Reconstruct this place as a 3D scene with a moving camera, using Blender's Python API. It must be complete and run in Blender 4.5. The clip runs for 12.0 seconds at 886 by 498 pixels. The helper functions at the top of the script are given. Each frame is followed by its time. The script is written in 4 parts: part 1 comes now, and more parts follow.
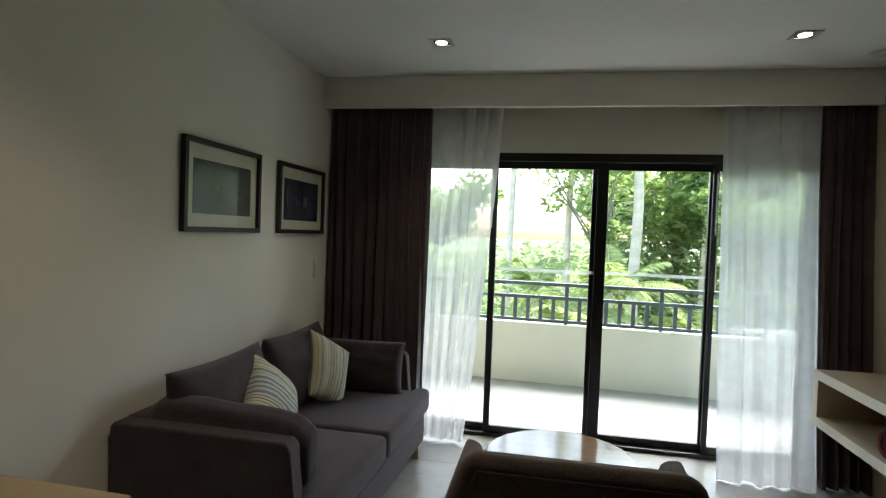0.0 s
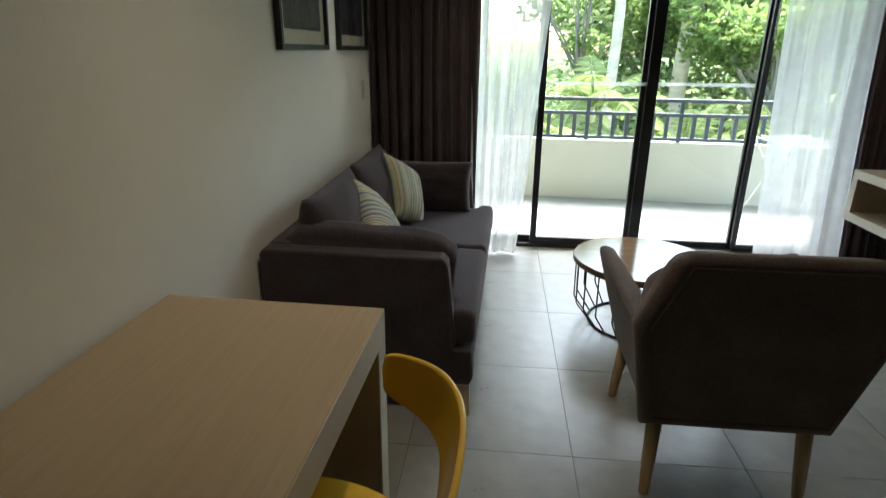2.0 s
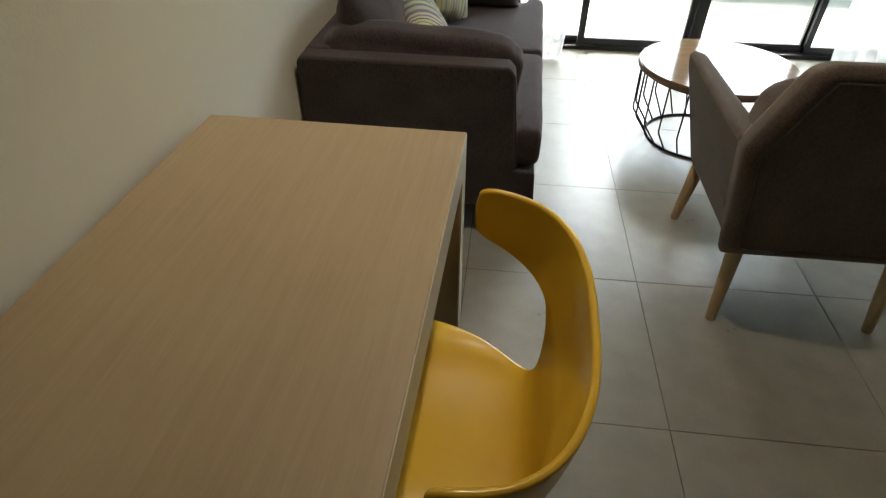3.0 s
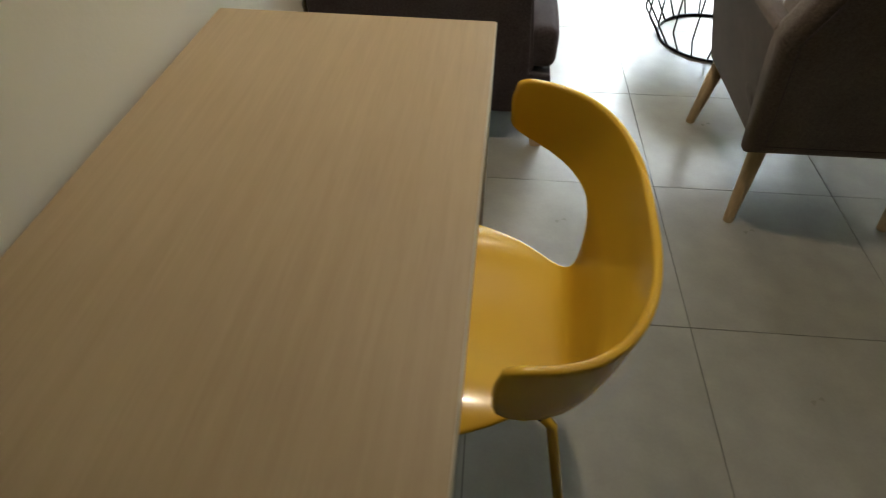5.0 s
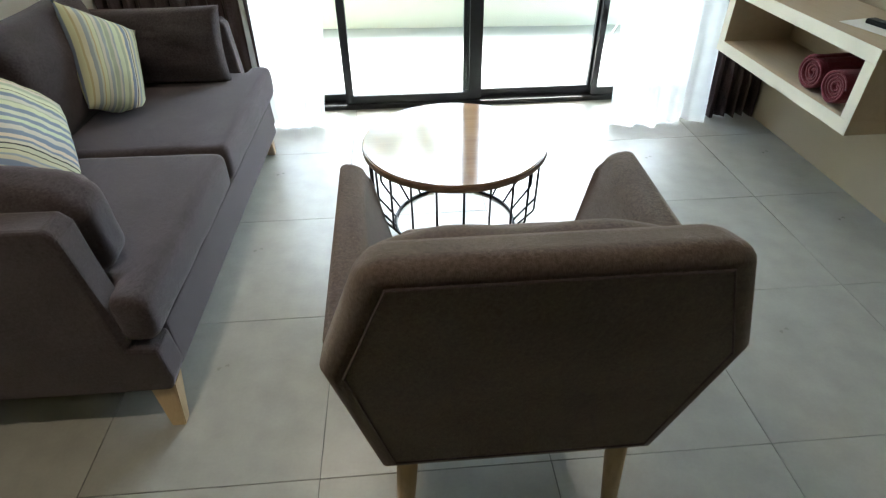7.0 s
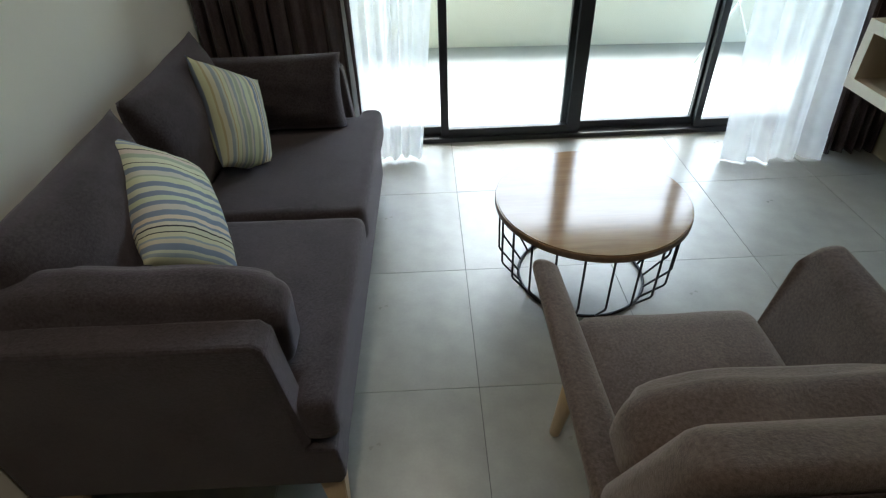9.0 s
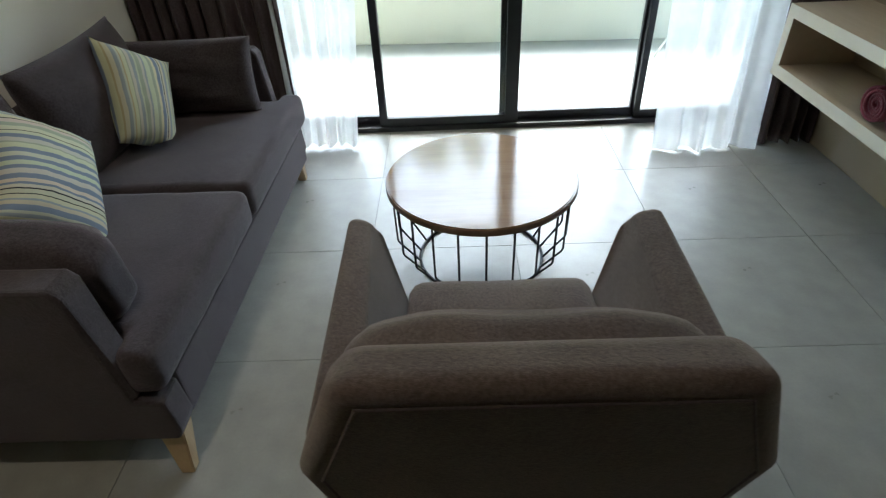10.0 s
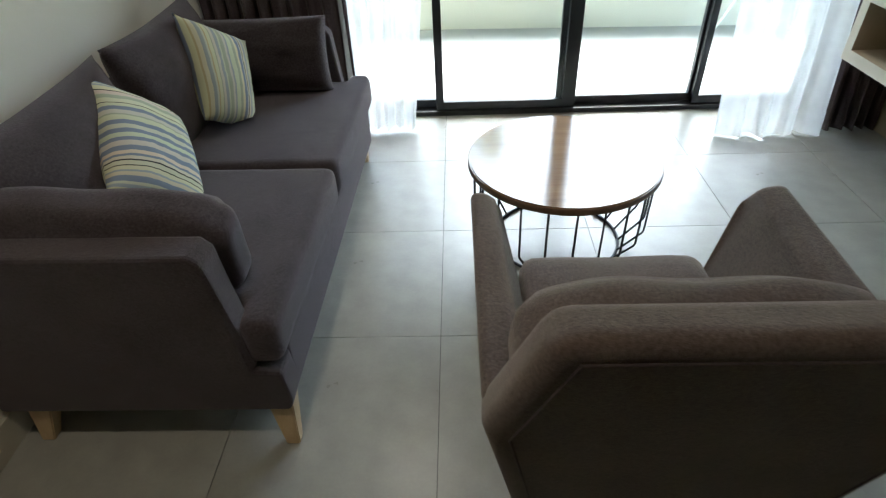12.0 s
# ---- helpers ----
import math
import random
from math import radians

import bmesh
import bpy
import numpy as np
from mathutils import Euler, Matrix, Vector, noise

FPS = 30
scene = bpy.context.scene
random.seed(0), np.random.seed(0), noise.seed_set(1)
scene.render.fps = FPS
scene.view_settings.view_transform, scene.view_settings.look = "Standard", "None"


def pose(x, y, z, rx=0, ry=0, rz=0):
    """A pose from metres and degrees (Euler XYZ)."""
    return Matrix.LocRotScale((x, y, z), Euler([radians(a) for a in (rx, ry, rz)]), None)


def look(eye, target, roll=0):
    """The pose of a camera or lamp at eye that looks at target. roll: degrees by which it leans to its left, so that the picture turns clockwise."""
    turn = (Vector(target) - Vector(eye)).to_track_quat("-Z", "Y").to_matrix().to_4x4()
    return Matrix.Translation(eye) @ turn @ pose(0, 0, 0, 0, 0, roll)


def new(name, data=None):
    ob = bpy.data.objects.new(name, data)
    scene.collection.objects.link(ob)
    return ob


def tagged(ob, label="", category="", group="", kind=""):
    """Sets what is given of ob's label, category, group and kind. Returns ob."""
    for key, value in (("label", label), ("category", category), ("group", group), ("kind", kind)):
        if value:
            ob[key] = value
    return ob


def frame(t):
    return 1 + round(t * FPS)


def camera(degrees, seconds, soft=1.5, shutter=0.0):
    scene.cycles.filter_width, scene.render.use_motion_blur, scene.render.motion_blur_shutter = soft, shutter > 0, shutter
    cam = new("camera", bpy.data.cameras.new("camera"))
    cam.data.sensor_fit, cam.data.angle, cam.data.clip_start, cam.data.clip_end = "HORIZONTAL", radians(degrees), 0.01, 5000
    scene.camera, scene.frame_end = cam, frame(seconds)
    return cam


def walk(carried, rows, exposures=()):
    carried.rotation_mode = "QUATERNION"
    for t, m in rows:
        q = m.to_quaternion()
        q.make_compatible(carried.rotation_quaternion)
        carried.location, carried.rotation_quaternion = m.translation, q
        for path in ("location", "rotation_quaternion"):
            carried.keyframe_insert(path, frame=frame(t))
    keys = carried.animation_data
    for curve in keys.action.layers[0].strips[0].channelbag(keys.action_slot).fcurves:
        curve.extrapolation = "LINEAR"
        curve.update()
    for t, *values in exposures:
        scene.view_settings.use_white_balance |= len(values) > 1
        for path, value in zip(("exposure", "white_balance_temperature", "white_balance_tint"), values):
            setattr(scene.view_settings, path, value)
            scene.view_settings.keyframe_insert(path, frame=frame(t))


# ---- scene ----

# ---------------------------------------------------------------- camera
cam = camera(76.2, 12.0, soft=1.2, shutter=0.15)
WALK = [
    (0.0, (0.384, -1.593, 1.41), (0.001, 0.369, 1.355), 2.1),
    (0.5, (0.414, -1.711, 1.411), (0.157, 0.27, 1.331), 1.8),
    (1.0, (0.221, -1.74, 1.424), (0.049, 0.249, 1.318), 1.6),
    (1.5, (-0.128, -1.752, 1.413), (-0.301, 0.231, 1.218), 1.5),
    (1.8, (-0.226, -1.752, 1.405), (-0.422, 0.181, 0.931), 1.3),
    (2.0, (-0.311, -1.717, 1.382), (-0.494, 0.161, 0.718), 0.6),
    (2.5, (-0.427, -1.584, 1.347), (-0.602, 0.141, 0.35), 0.4),
    (3.0, (-0.514, -1.544, 1.334), (-0.686, 0.003, 0.078), 0.4),
    (3.2, (-0.553, -1.561, 1.343), (-0.715, -0.063, 0.028), 0.5),
    (4.8, (-0.736, -1.588, 1.262), (-0.817, -0.151, -0.126), -0.5),
    (5.0, (-0.603, -1.565, 1.28), (-0.718, -0.197, -0.175), 0.1),
    (5.5, (-0.373, -1.557, 1.279), (-0.442, -0.214, -0.201), 0.0),
    (6.0, (-0.088, -1.4, 1.295), (-0.089, -0.015, -0.148), 0.3),
    (6.5, (0.18, -1.165, 1.3), (0.235, 0.382, 0.033), -0.7),
    (6.7, (0.26, -1.008, 1.311), (0.361, 0.584, 0.104), -0.9),
    (8.3, (0.091, -0.59, 1.462), (0.233, 0.989, 0.242), -0.1),
    (8.5, (0.001, -0.581, 1.47), (0.124, 1.0, 0.252), -0.4),
    (9.0, (-0.131, -0.58, 1.499), (-0.096, 0.998, 0.271), -1.8),
    (9.5, (0.023, -0.599, 1.446), (-0.014, 0.998, 0.243), -2.5),
    (10.0, (0.354, -0.682, 1.409), (0.309, 0.915, 0.207), -2.8),
    (10.5, (0.511, -0.756, 1.438), (0.488, 0.824, 0.212), -2.4),
    (11.0, (0.419, -0.82, 1.481), (0.415, 0.758, 0.252), -1.7),
    (11.5, (0.262, -0.835, 1.429), (0.255, 0.757, 0.217), -1.7),
    (12.0, (0.077, -0.715, 1.388), (0.009, 0.865, 0.163), -2.6),
]
EXPOSURE = [(0.0, 3.30, 6200, 12), (1.5, 3.52, 6200, 12), (2.0, 3.56, 6100, 11), (2.5, 3.87, 6120, 9), (3.0, 4.20, 6550, 10), (3.2, 4.30, 6550, 10), (5.0, 4.46, 6450, 10), (5.5, 4.72, 6700, 10),
            (6.0, 4.86, 6350, 10), (6.7, 4.75, 6050, 9), (8.5, 3.60, 5780, 9), (9.5, 3.77, 5780, 9), (11.4, 3.86, 5820, 9), (12.0, 4.02, 5840, 9)]
walk(cam, [(t, look(e, g, r)) for t, e, g, r in WALK], EXPOSURE)

# ---------------------------------------------------------------- world and large lights
world = bpy.data.worlds.new("sky")
scene.world = world
world.use_nodes = True
wt = world.node_tree
sky = wt.nodes.new("ShaderNodeTexSky")
sky.sky_type = 'NISHITA'
sky.sun_disc = False
sky.sun_elevation, sky.sun_rotation = radians(60), radians(18)
sky.air_density, sky.dust_density, sky.ozone_density = 1.2, 4.0, 1.0
wt.nodes["Background"].inputs[1].default_value = 0.15
wt.links.new(sky.outputs[0], wt.nodes["Background"].inputs[0])

sun = new("sun", bpy.data.lights.new("sun", 'SUN'))
sun.data.energy, sun.data.angle, sun.data.color = 1.3, radians(12.0), (1.0, 0.96, 0.9)
sun.matrix_basis = look((0, 0, 0), (-0.15, -0.47, -0.87))


# ---------------------------------------------------------------- materials
def nodes_of(name):
    m = bpy.data.materials.new(name)
    m.use_nodes = True
    t = m.node_tree
    return m, t, t.nodes["Principled BSDF"]


def surface(name, a, b, rough=0.6, scale=6.0, bump=0.1, fine=120.0, metal=0.0, coat=0.0, stretch=(1, 1, 1), sheen=0.0, vary=0.0, spec=0.5, rough_var=0.1):
    """Two base colours mixed by a broad noise, a fine grain on top, relief and uneven gloss."""
    m, t, p = nodes_of(name)
    n, l = t.nodes.new, t.links.new
    co = n("ShaderNodeTexCoord")
    mp = n("ShaderNodeMapping")
    mp.inputs["Scale"].default_value = stretch
    l(co.outputs["Object"], mp.inputs[0])
    big = n("ShaderNodeTexNoise")
    big.inputs["Scale"].default_value, big.inputs["Detail"].default_value = scale, 5.0
    small = n("ShaderNodeTexNoise")
    small.inputs["Scale"].default_value, small.inputs["Detail"].default_value = fine, 3.0
    l(mp.outputs[0], big.inputs["Vector"])
    l(mp.outputs[0], small.inputs["Vector"])
    add = n("ShaderNodeMath")
    add.operation = 'MULTIPLY_ADD'
    add.inputs[1].default_value = 0.35
    l(small.outputs["Fac"], add.inputs[0])
    sub = n("ShaderNodeMath")
    sub.operation = 'MULTIPLY_ADD'
    sub.inputs[1].default_value, sub.inputs[2].default_value = 1.5, -0.42
    l(big.outputs["Fac"], sub.inputs[0])
    l(sub.outputs[0], add.inputs[2])
    mix = n("ShaderNodeMix")
    mix.data_type = 'RGBA'
    mix.inputs["A"].default_value, mix.inputs["B"].default_value = (*a, 1), (*b, 1)
    l(add.outputs[0], mix.inputs["Factor"])
    col = mix.outputs["Result"]
    if vary:
        info = n("ShaderNodeObjectInfo")
        hsv = n("ShaderNodeHueSaturation")
        mr = n("ShaderNodeMapRange")
        mr.inputs["To Min"].default_value, mr.inputs["To Max"].default_value = 1 - vary, 1 + vary
        l(info.outputs["Random"], mr.inputs["Value"])
        l(mr.outputs[0], hsv.inputs["Value"])
        l(col, hsv.inputs["Color"])
        col = hsv.outputs[0]
    l(col, p.inputs["Base Color"])
    rr = n("ShaderNodeMapRange")
    rr.inputs["To Min"].default_value, rr.inputs["To Max"].default_value = max(rough - rough_var, 0.02), min(rough + rough_var, 1)
    l(big.outputs["Fac"], rr.inputs["Value"])
    l(rr.outputs[0], p.inputs["Roughness"])
    bp = n("ShaderNodeBump")
    bp.inputs["Strength"].default_value, bp.inputs["Distance"].default_value = bump, 0.004
    l(small.outputs["Fac"], bp.inputs["Height"])
    l(bp.outputs[0], p.inputs["Normal"])
    p.inputs["Metallic"].default_value = metal
    p.inputs["Coat Weight"].default_value = coat
    p.inputs["Coat Roughness"].default_value = 0.12
    p.inputs["Specular IOR Level"].default_value = spec
    p.inputs["Sheen Weight"].default_value = sheen
    return m


def woven(name, a, b, pitch=420.0, rough=0.95, sheen=0.25, nap=(1.0, 0.88, 0.75)):
    """Upholstery cloth: crossing threads as fine relief, blotches of worn nap."""
    m, t, p = nodes_of(name)
    n, l = t.nodes.new, t.links.new
    co = n("ShaderNodeTexCoord")
    big = n("ShaderNodeTexNoise")
    big.inputs["Scale"].default_value, big.inputs["Detail"].default_value = 7.0, 6.0
    l(co.outputs["Object"], big.inputs["Vector"])
    hs = []
    for stretch in ((1, 1, 0.25), (0.25, 0.25, 1)):
        mp = n("ShaderNodeMapping")
        mp.inputs["Scale"].default_value = stretch
        g = n("ShaderNodeTexNoise")
        g.inputs["Scale"].default_value, g.inputs["Detail"].default_value = pitch, 2.0
        l(co.outputs["Object"], mp.inputs[0])
        l(mp.outputs[0], g.inputs["Vector"])
        hs.append(g.outputs["Fac"])
    ad = n("ShaderNodeMath")
    l(hs[0], ad.inputs[0])
    l(hs[1], ad.inputs[1])
    f = n("ShaderNodeMath")
    f.operation = 'MULTIPLY_ADD'
    f.inputs[1].default_value = 0.5
    l(ad.outputs[0], f.inputs[0])
    fleck = n("ShaderNodeTexNoise")
    fleck.inputs["Scale"].default_value, fleck.inputs["Detail"].default_value = 150.0, 4.0
    l(co.outputs["Object"], fleck.inputs["Vector"])
    fl = n("ShaderNodeMath")
    fl.operation = 'MULTIPLY_ADD'
    fl.inputs[1].default_value, fl.inputs[2].default_value = 1.3, -1.10
    l(fleck.outputs["Fac"], fl.inputs[0])
    sc = n("ShaderNodeMath")
    sc.operation = 'MULTIPLY_ADD'
    sc.inputs[1].default_value = 0.9
    l(big.outputs["Fac"], sc.inputs[0])
    l(fl.outputs[0], sc.inputs[2])
    l(sc.outputs[0], f.inputs[2])
    mix = n("ShaderNodeMix")
    mix.data_type = 'RGBA'
    mix.inputs["A"].default_value, mix.inputs["B"].default_value = (*a, 1), (*b, 1)
    l(f.outputs[0], mix.inputs["Factor"])
    l(mix.outputs["Result"], p.inputs["Base Color"])
    bp = n("ShaderNodeBump")
    bp.inputs["Strength"].default_value, bp.inputs["Distance"].default_value = 0.45, 0.003
    l(ad.outputs[0], bp.inputs["Height"])
    l(bp.outputs[0], p.inputs["Normal"])
    p.inputs["Roughness"].default_value = rough
    p.inputs["Sheen Weight"].default_value = sheen
    p.inputs["Sheen Tint"].default_value = (*nap, 1.0)
    p.inputs["Specular IOR Level"].default_value = 0.2
    return m


def wood(name, a, b, along=(1, 0.06, 1), scale=45.0, rough=0.45, coat=0.0, bump=0.08, spec=0.5):
    """Straight-grained veneer: noise drawn out along the grain with darker pores."""
    m, t, p = nodes_of(name)
    n, l = t.nodes.new, t.links.new
    co = n("ShaderNodeTexCoord")
    mp = n("ShaderNodeMapping")
    mp.inputs["Scale"].default_value = along
    l(co.outputs["Object"], mp.inputs[0])
    g = n("ShaderNodeTexNoise")
    g.inputs["Scale"].default_value, g.inputs["Detail"].default_value, g.inputs["Distortion"].default_value = scale, 8.0, 0.4
    l(mp.outputs[0], g.inputs["Vector"])
    w = n("ShaderNodeTexNoise")
    w.inputs["Scale"].default_value, w.inputs["Detail"].default_value = scale * 5, 3.0
    l(mp.outputs[0], w.inputs["Vector"])
    blot = n("ShaderNodeTexNoise")
    blot.inputs["Scale"].default_value = 3.0
    l(co.outputs["Object"], blot.inputs["Vector"])
    s = n("ShaderNodeMath")
    s.operation = 'MULTIPLY_ADD'
    s.inputs[1].default_value = 0.6
    l(w.outputs["Fac"], s.inputs[0])
    s2 = n("ShaderNodeMath")
    s2.operation = 'MULTIPLY_ADD'
    s2.inputs[1].default_value = 0.8
    l(g.outputs["Fac"], s2.inputs[0])
    s3 = n("ShaderNodeMath")
    s3.operation = 'MULTIPLY_ADD'
    s3.inputs[1].default_value, s3.inputs[2].default_value = 0.5, -0.45
    l(blot.outputs["Fac"], s3.inputs[0])
    l(s3.outputs[0], s2.inputs[2])
    l(s2.outputs[0], s.inputs[2])
    mix = n("ShaderNodeMix")
    mix.data_type = 'RGBA'
    mix.inputs["A"].default_value, mix.inputs["B"].default_value = (*a, 1), (*b, 1)
    l(s.outputs[0], mix.inputs["Factor"])
    l(mix.outputs["Result"], p.inputs["Base Color"])
    bp = n("ShaderNodeBump")
    bp.inputs["Strength"].default_value, bp.inputs["Distance"].default_value = bump, 0.002
    l(w.outputs["Fac"], bp.inputs["Height"])
    l(bp.outputs[0], p.inputs["Normal"])
    p.inputs["Roughness"].default_value = rough
    p.inputs["Coat Weight"].default_value = coat
    p.inputs["Coat Roughness"].default_value = 0.2
    p.inputs["Specular IOR Level"].default_value = spec
    return m


def striped(name, axis, period=0.44, seed=3):
    """Woven ticking: narrow stripes in cream, sage, slate blue, tan and near-black."""
    m, t, p = nodes_of(name)
    n, l = t.nodes.new, t.links.new
    co = n("ShaderNodeTexCoord")
    sp = n("ShaderNodeSeparateXYZ")
    l(co.outputs["UV"], sp.inputs[0])
    wob = n("ShaderNodeTexNoise")
    wob.inputs["Scale"].default_value = 5.0
    l(co.outputs["Object"], wob.inputs["Vector"])
    wa = n("ShaderNodeMath")
    wa.operation = 'MULTIPLY_ADD'
    wa.inputs[1].default_value = 0.012
    l(wob.outputs["Fac"], wa.inputs[0])
    l(sp.outputs[axis], wa.inputs[2])
    dv = n("ShaderNodeMath")
    dv.operation = 'DIVIDE'
    dv.inputs[1].default_value = period
    l(wa.outputs[0], dv.inputs[0])
    fr = n("ShaderNodeMath")
    fr.operation = 'FRACT'
    l(dv.outputs[0], fr.inputs[0])
    ramp = n("ShaderNodeValToRGB")
    ramp.color_ramp.interpolation = 'CONSTANT'
    rnd = random.Random(seed)
    cream, sage, blue, dark, tan = (0.58, 0.55, 0.40), (0.37, 0.41, 0.31), (0.21, 0.25, 0.32), (0.045, 0.045, 0.05), (0.47, 0.41, 0.24)
    tones, widths = [], []
    for k in range(15):
        tones += [tuple(c * rnd.uniform(0.9, 1.1) for c in cream), rnd.choice((sage, sage, blue, blue, dark, tan, (0.33, 0.37, 0.38)))]
        widths += [rnd.uniform(0.6, 1.7), 0.30 if tones[-1] == dark else rnd.uniform(0.4, 1.5)]
    total, at = sum(widths), 0.0
    els = ramp.color_ramp.elements
    els.remove(els[1])
    for i, c in enumerate(tones):
        e = els[0] if i == 0 else els.new(at / total)
        e.position, e.color = at / total, (*c, 1)
        at += widths[i]
    l(fr.outputs[0], ramp.inputs[0])
    l(ramp.outputs[0], p.inputs["Base Color"])
    g = n("ShaderNodeTexNoise")
    g.inputs["Scale"].default_value = 500.0
    l(co.outputs["Object"], g.inputs["Vector"])
    bp = n("ShaderNodeBump")
    bp.inputs["Strength"].default_value, bp.inputs["Distance"].default_value = 0.35, 0.002
    l(g.outputs["Fac"], bp.inputs["Height"])
    l(bp.outputs[0], p.inputs["Normal"])
    p.inputs["Roughness"].default_value = 0.95
    p.inputs["Specular IOR Level"].default_value = 0.2
    return m


def clear_glass(name, tint=(0.93, 0.97, 0.95)):
    m = bpy.data.materials.new(name)
    m.use_nodes = True
    t = m.node_tree
    t.nodes.remove(t.nodes["Principled BSDF"])
    n, l = t.nodes.new, t.links.new
    tr, gl, lw, mx = n("ShaderNodeBsdfTransparent"), n("ShaderNodeBsdfGlossy"), n("ShaderNodeLayerWeight"), n("ShaderNodeMixShader")
    tr.inputs[0].default_value = (*tint, 1)
    gl.inputs["Roughness"].default_value = 0.01
    lw.inputs[0].default_value = 0.5
    pw, ad = n("ShaderNodeMath"), n("ShaderNodeMath")
    pw.operation, ad.operation = 'POWER', 'MULTIPLY_ADD'
    pw.inputs[1].default_value = 5.0
    ad.inputs[1].default_value, ad.inputs[2].default_value = 0.90, 0.03
    l(lw.outputs["Facing"], pw.inputs[0])
    l(pw.outputs[0], ad.inputs[0])
    l(ad.outputs[0], mx.inputs[0])
    l(tr.outputs[0], mx.inputs[1])
    l(gl.outputs[0], mx.inputs[2])
    l(mx.outputs[0], t.nodes["Material Output"].inputs[0])
    return m


def voile(name, thin=0.62, dense=0.80):
    """Thin white curtain: part open weave, part cloth that lets light through."""
    m = bpy.data.materials.new(name)
    m.use_nodes = True
    t = m.node_tree
    t.nodes.remove(t.nodes["Principled BSDF"])
    n, l = t.nodes.new, t.links.new
    tr, df, tl = n("ShaderNodeBsdfTransparent"), n("ShaderNodeBsdfDiffuse"), n("ShaderNodeBsdfTranslucent")
    df.inputs[0].default_value = (0.82, 0.83, 0.82, 1)
    tl.inputs[0].default_value = (0.86, 0.88, 0.88, 1)
    a, b = n("ShaderNodeMixShader"), n("ShaderNodeMixShader")
    a.inputs[0].default_value = 0.5
    l(df.outputs[0], a.inputs[1])
    l(tl.outputs[0], a.inputs[2])
    co = n("ShaderNodeTexCoord")
    g = n("ShaderNodeTexNoise")
    g.inputs["Scale"].default_value = 14.0
    mr = n("ShaderNodeMapRange")
    mr.inputs["To Min"].default_value, mr.inputs["To Max"].default_value = thin, dense
    l(co.outputs["Object"], g.inputs["Vector"])
    l(g.outputs["Fac"], mr.inputs["Value"])
    l(mr.outputs[0], b.inputs[0])
    l(tr.outputs[0], b.inputs[1])
    l(a.outputs[0], b.inputs[2])
    l(b.outputs[0], t.nodes["Material Output"].inputs[0])
    return m


def leafy(name, a, b):
    m, t, p = nodes_of(name)
    n, l = t.nodes.new, t.links.new
    geo = n("ShaderNodeNewGeometry")
    mix = n("ShaderNodeMix")
    mix.data_type = 'RGBA'
    mix.inputs["A"].default_value, mix.inputs["B"].default_value = (*a, 1), (*b, 1)
    l(geo.outputs["Random Per Island"], mix.inputs["Factor"])
    l(mix.outputs["Result"], p.inputs["Base Color"])
    p.inputs["Roughness"].default_value = 0.5
    tl = n("ShaderNodeBsdfTranslucent")
    l(mix.outputs["Result"], tl.inputs[0])
    mx = n("ShaderNodeMixShader")
    mx.inputs[0].default_value = 0.64
    l(p.outputs[0], mx.inputs[1])
    l(tl.outputs[0], mx.inputs[2])
    l(mx.outputs[0], t.nodes["Material Output"].inputs[0])
    return m


def glow(name, colour, strength):
    m, t, p = nodes_of(name)
    p.inputs["Base Color"].default_value = (0.8, 0.8, 0.8, 1)
    p.inputs["Emission Color"].default_value = (*colour, 1)
    p.inputs["Emission Strength"].default_value = strength
    return m


M_WALL = surface("warm_white_plaster", (0.785, 0.752, 0.655), (0.835, 0.802, 0.705), 0.85, 2.5, 0.12, 160, spec=0.25)
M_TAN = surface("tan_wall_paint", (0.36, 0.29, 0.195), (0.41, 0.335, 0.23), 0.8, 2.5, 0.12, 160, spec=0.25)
M_CEIL = surface("white_ceiling_paint", (0.72, 0.72, 0.70), (0.76, 0.76, 0.74), 0.85, 2.0, 0.06, 140, spec=0.2)
M_CREAM = surface("cream_render", (0.66, 0.65, 0.55), (0.72, 0.71, 0.61), 0.9, 4.0, 0.3, 90, spec=0.2)
M_TILE = surface("grey_porcelain_tile", (0.255, 0.250, 0.220), (0.360, 0.352, 0.312), 0.30, 9.0, 0.03, 110, vary=0.03, spec=0.5, rough_var=0.06)
M_GROUT = surface("dark_grout", (0.06, 0.058, 0.052), (0.09, 0.085, 0.078), 0.9, 30, 0.3, 300)
M_PALE = surface("pale_balcony_floor", (0.27, 0.275, 0.262), (0.325, 0.33, 0.315), 0.5, 5, 0.1, 200)
M_BLACK = surface("black_aluminium", (0.010, 0.010, 0.012), (0.018, 0.018, 0.02), 0.35, 20, 0.03, 400)
M_RAIL = surface("slate_grey_paint", (0.085, 0.105, 0.12), (0.11, 0.13, 0.145), 0.5, 15, 0.1, 200)
M_DRAPE = woven("plum_brown_drape", (0.044, 0.031, 0.033), (0.102, 0.073, 0.074), 300, 0.9, 0.3)
M_SOFA = woven("charcoal_plum_cloth", (0.026, 0.020, 0.021), (0.080, 0.066, 0.069), 700, 0.95, 0.30, (0.97, 0.86, 0.90))
M_CHAIR = woven("grey_brown_cloth", (0.056, 0.041, 0.034), (0.168, 0.126, 0.104), 700, 0.95, 0.32, (1.0, 0.88, 0.78))
M_BEECH = wood("pale_beech", (0.46, 0.32, 0.17), (0.62, 0.47, 0.28), (1, 1, 0.08), 40, 0.45)
M_OAK = wood("light_oak_laminate", (0.425, 0.310, 0.185), (0.565, 0.435, 0.270), (1, 0.04, 1), 70, 0.5)
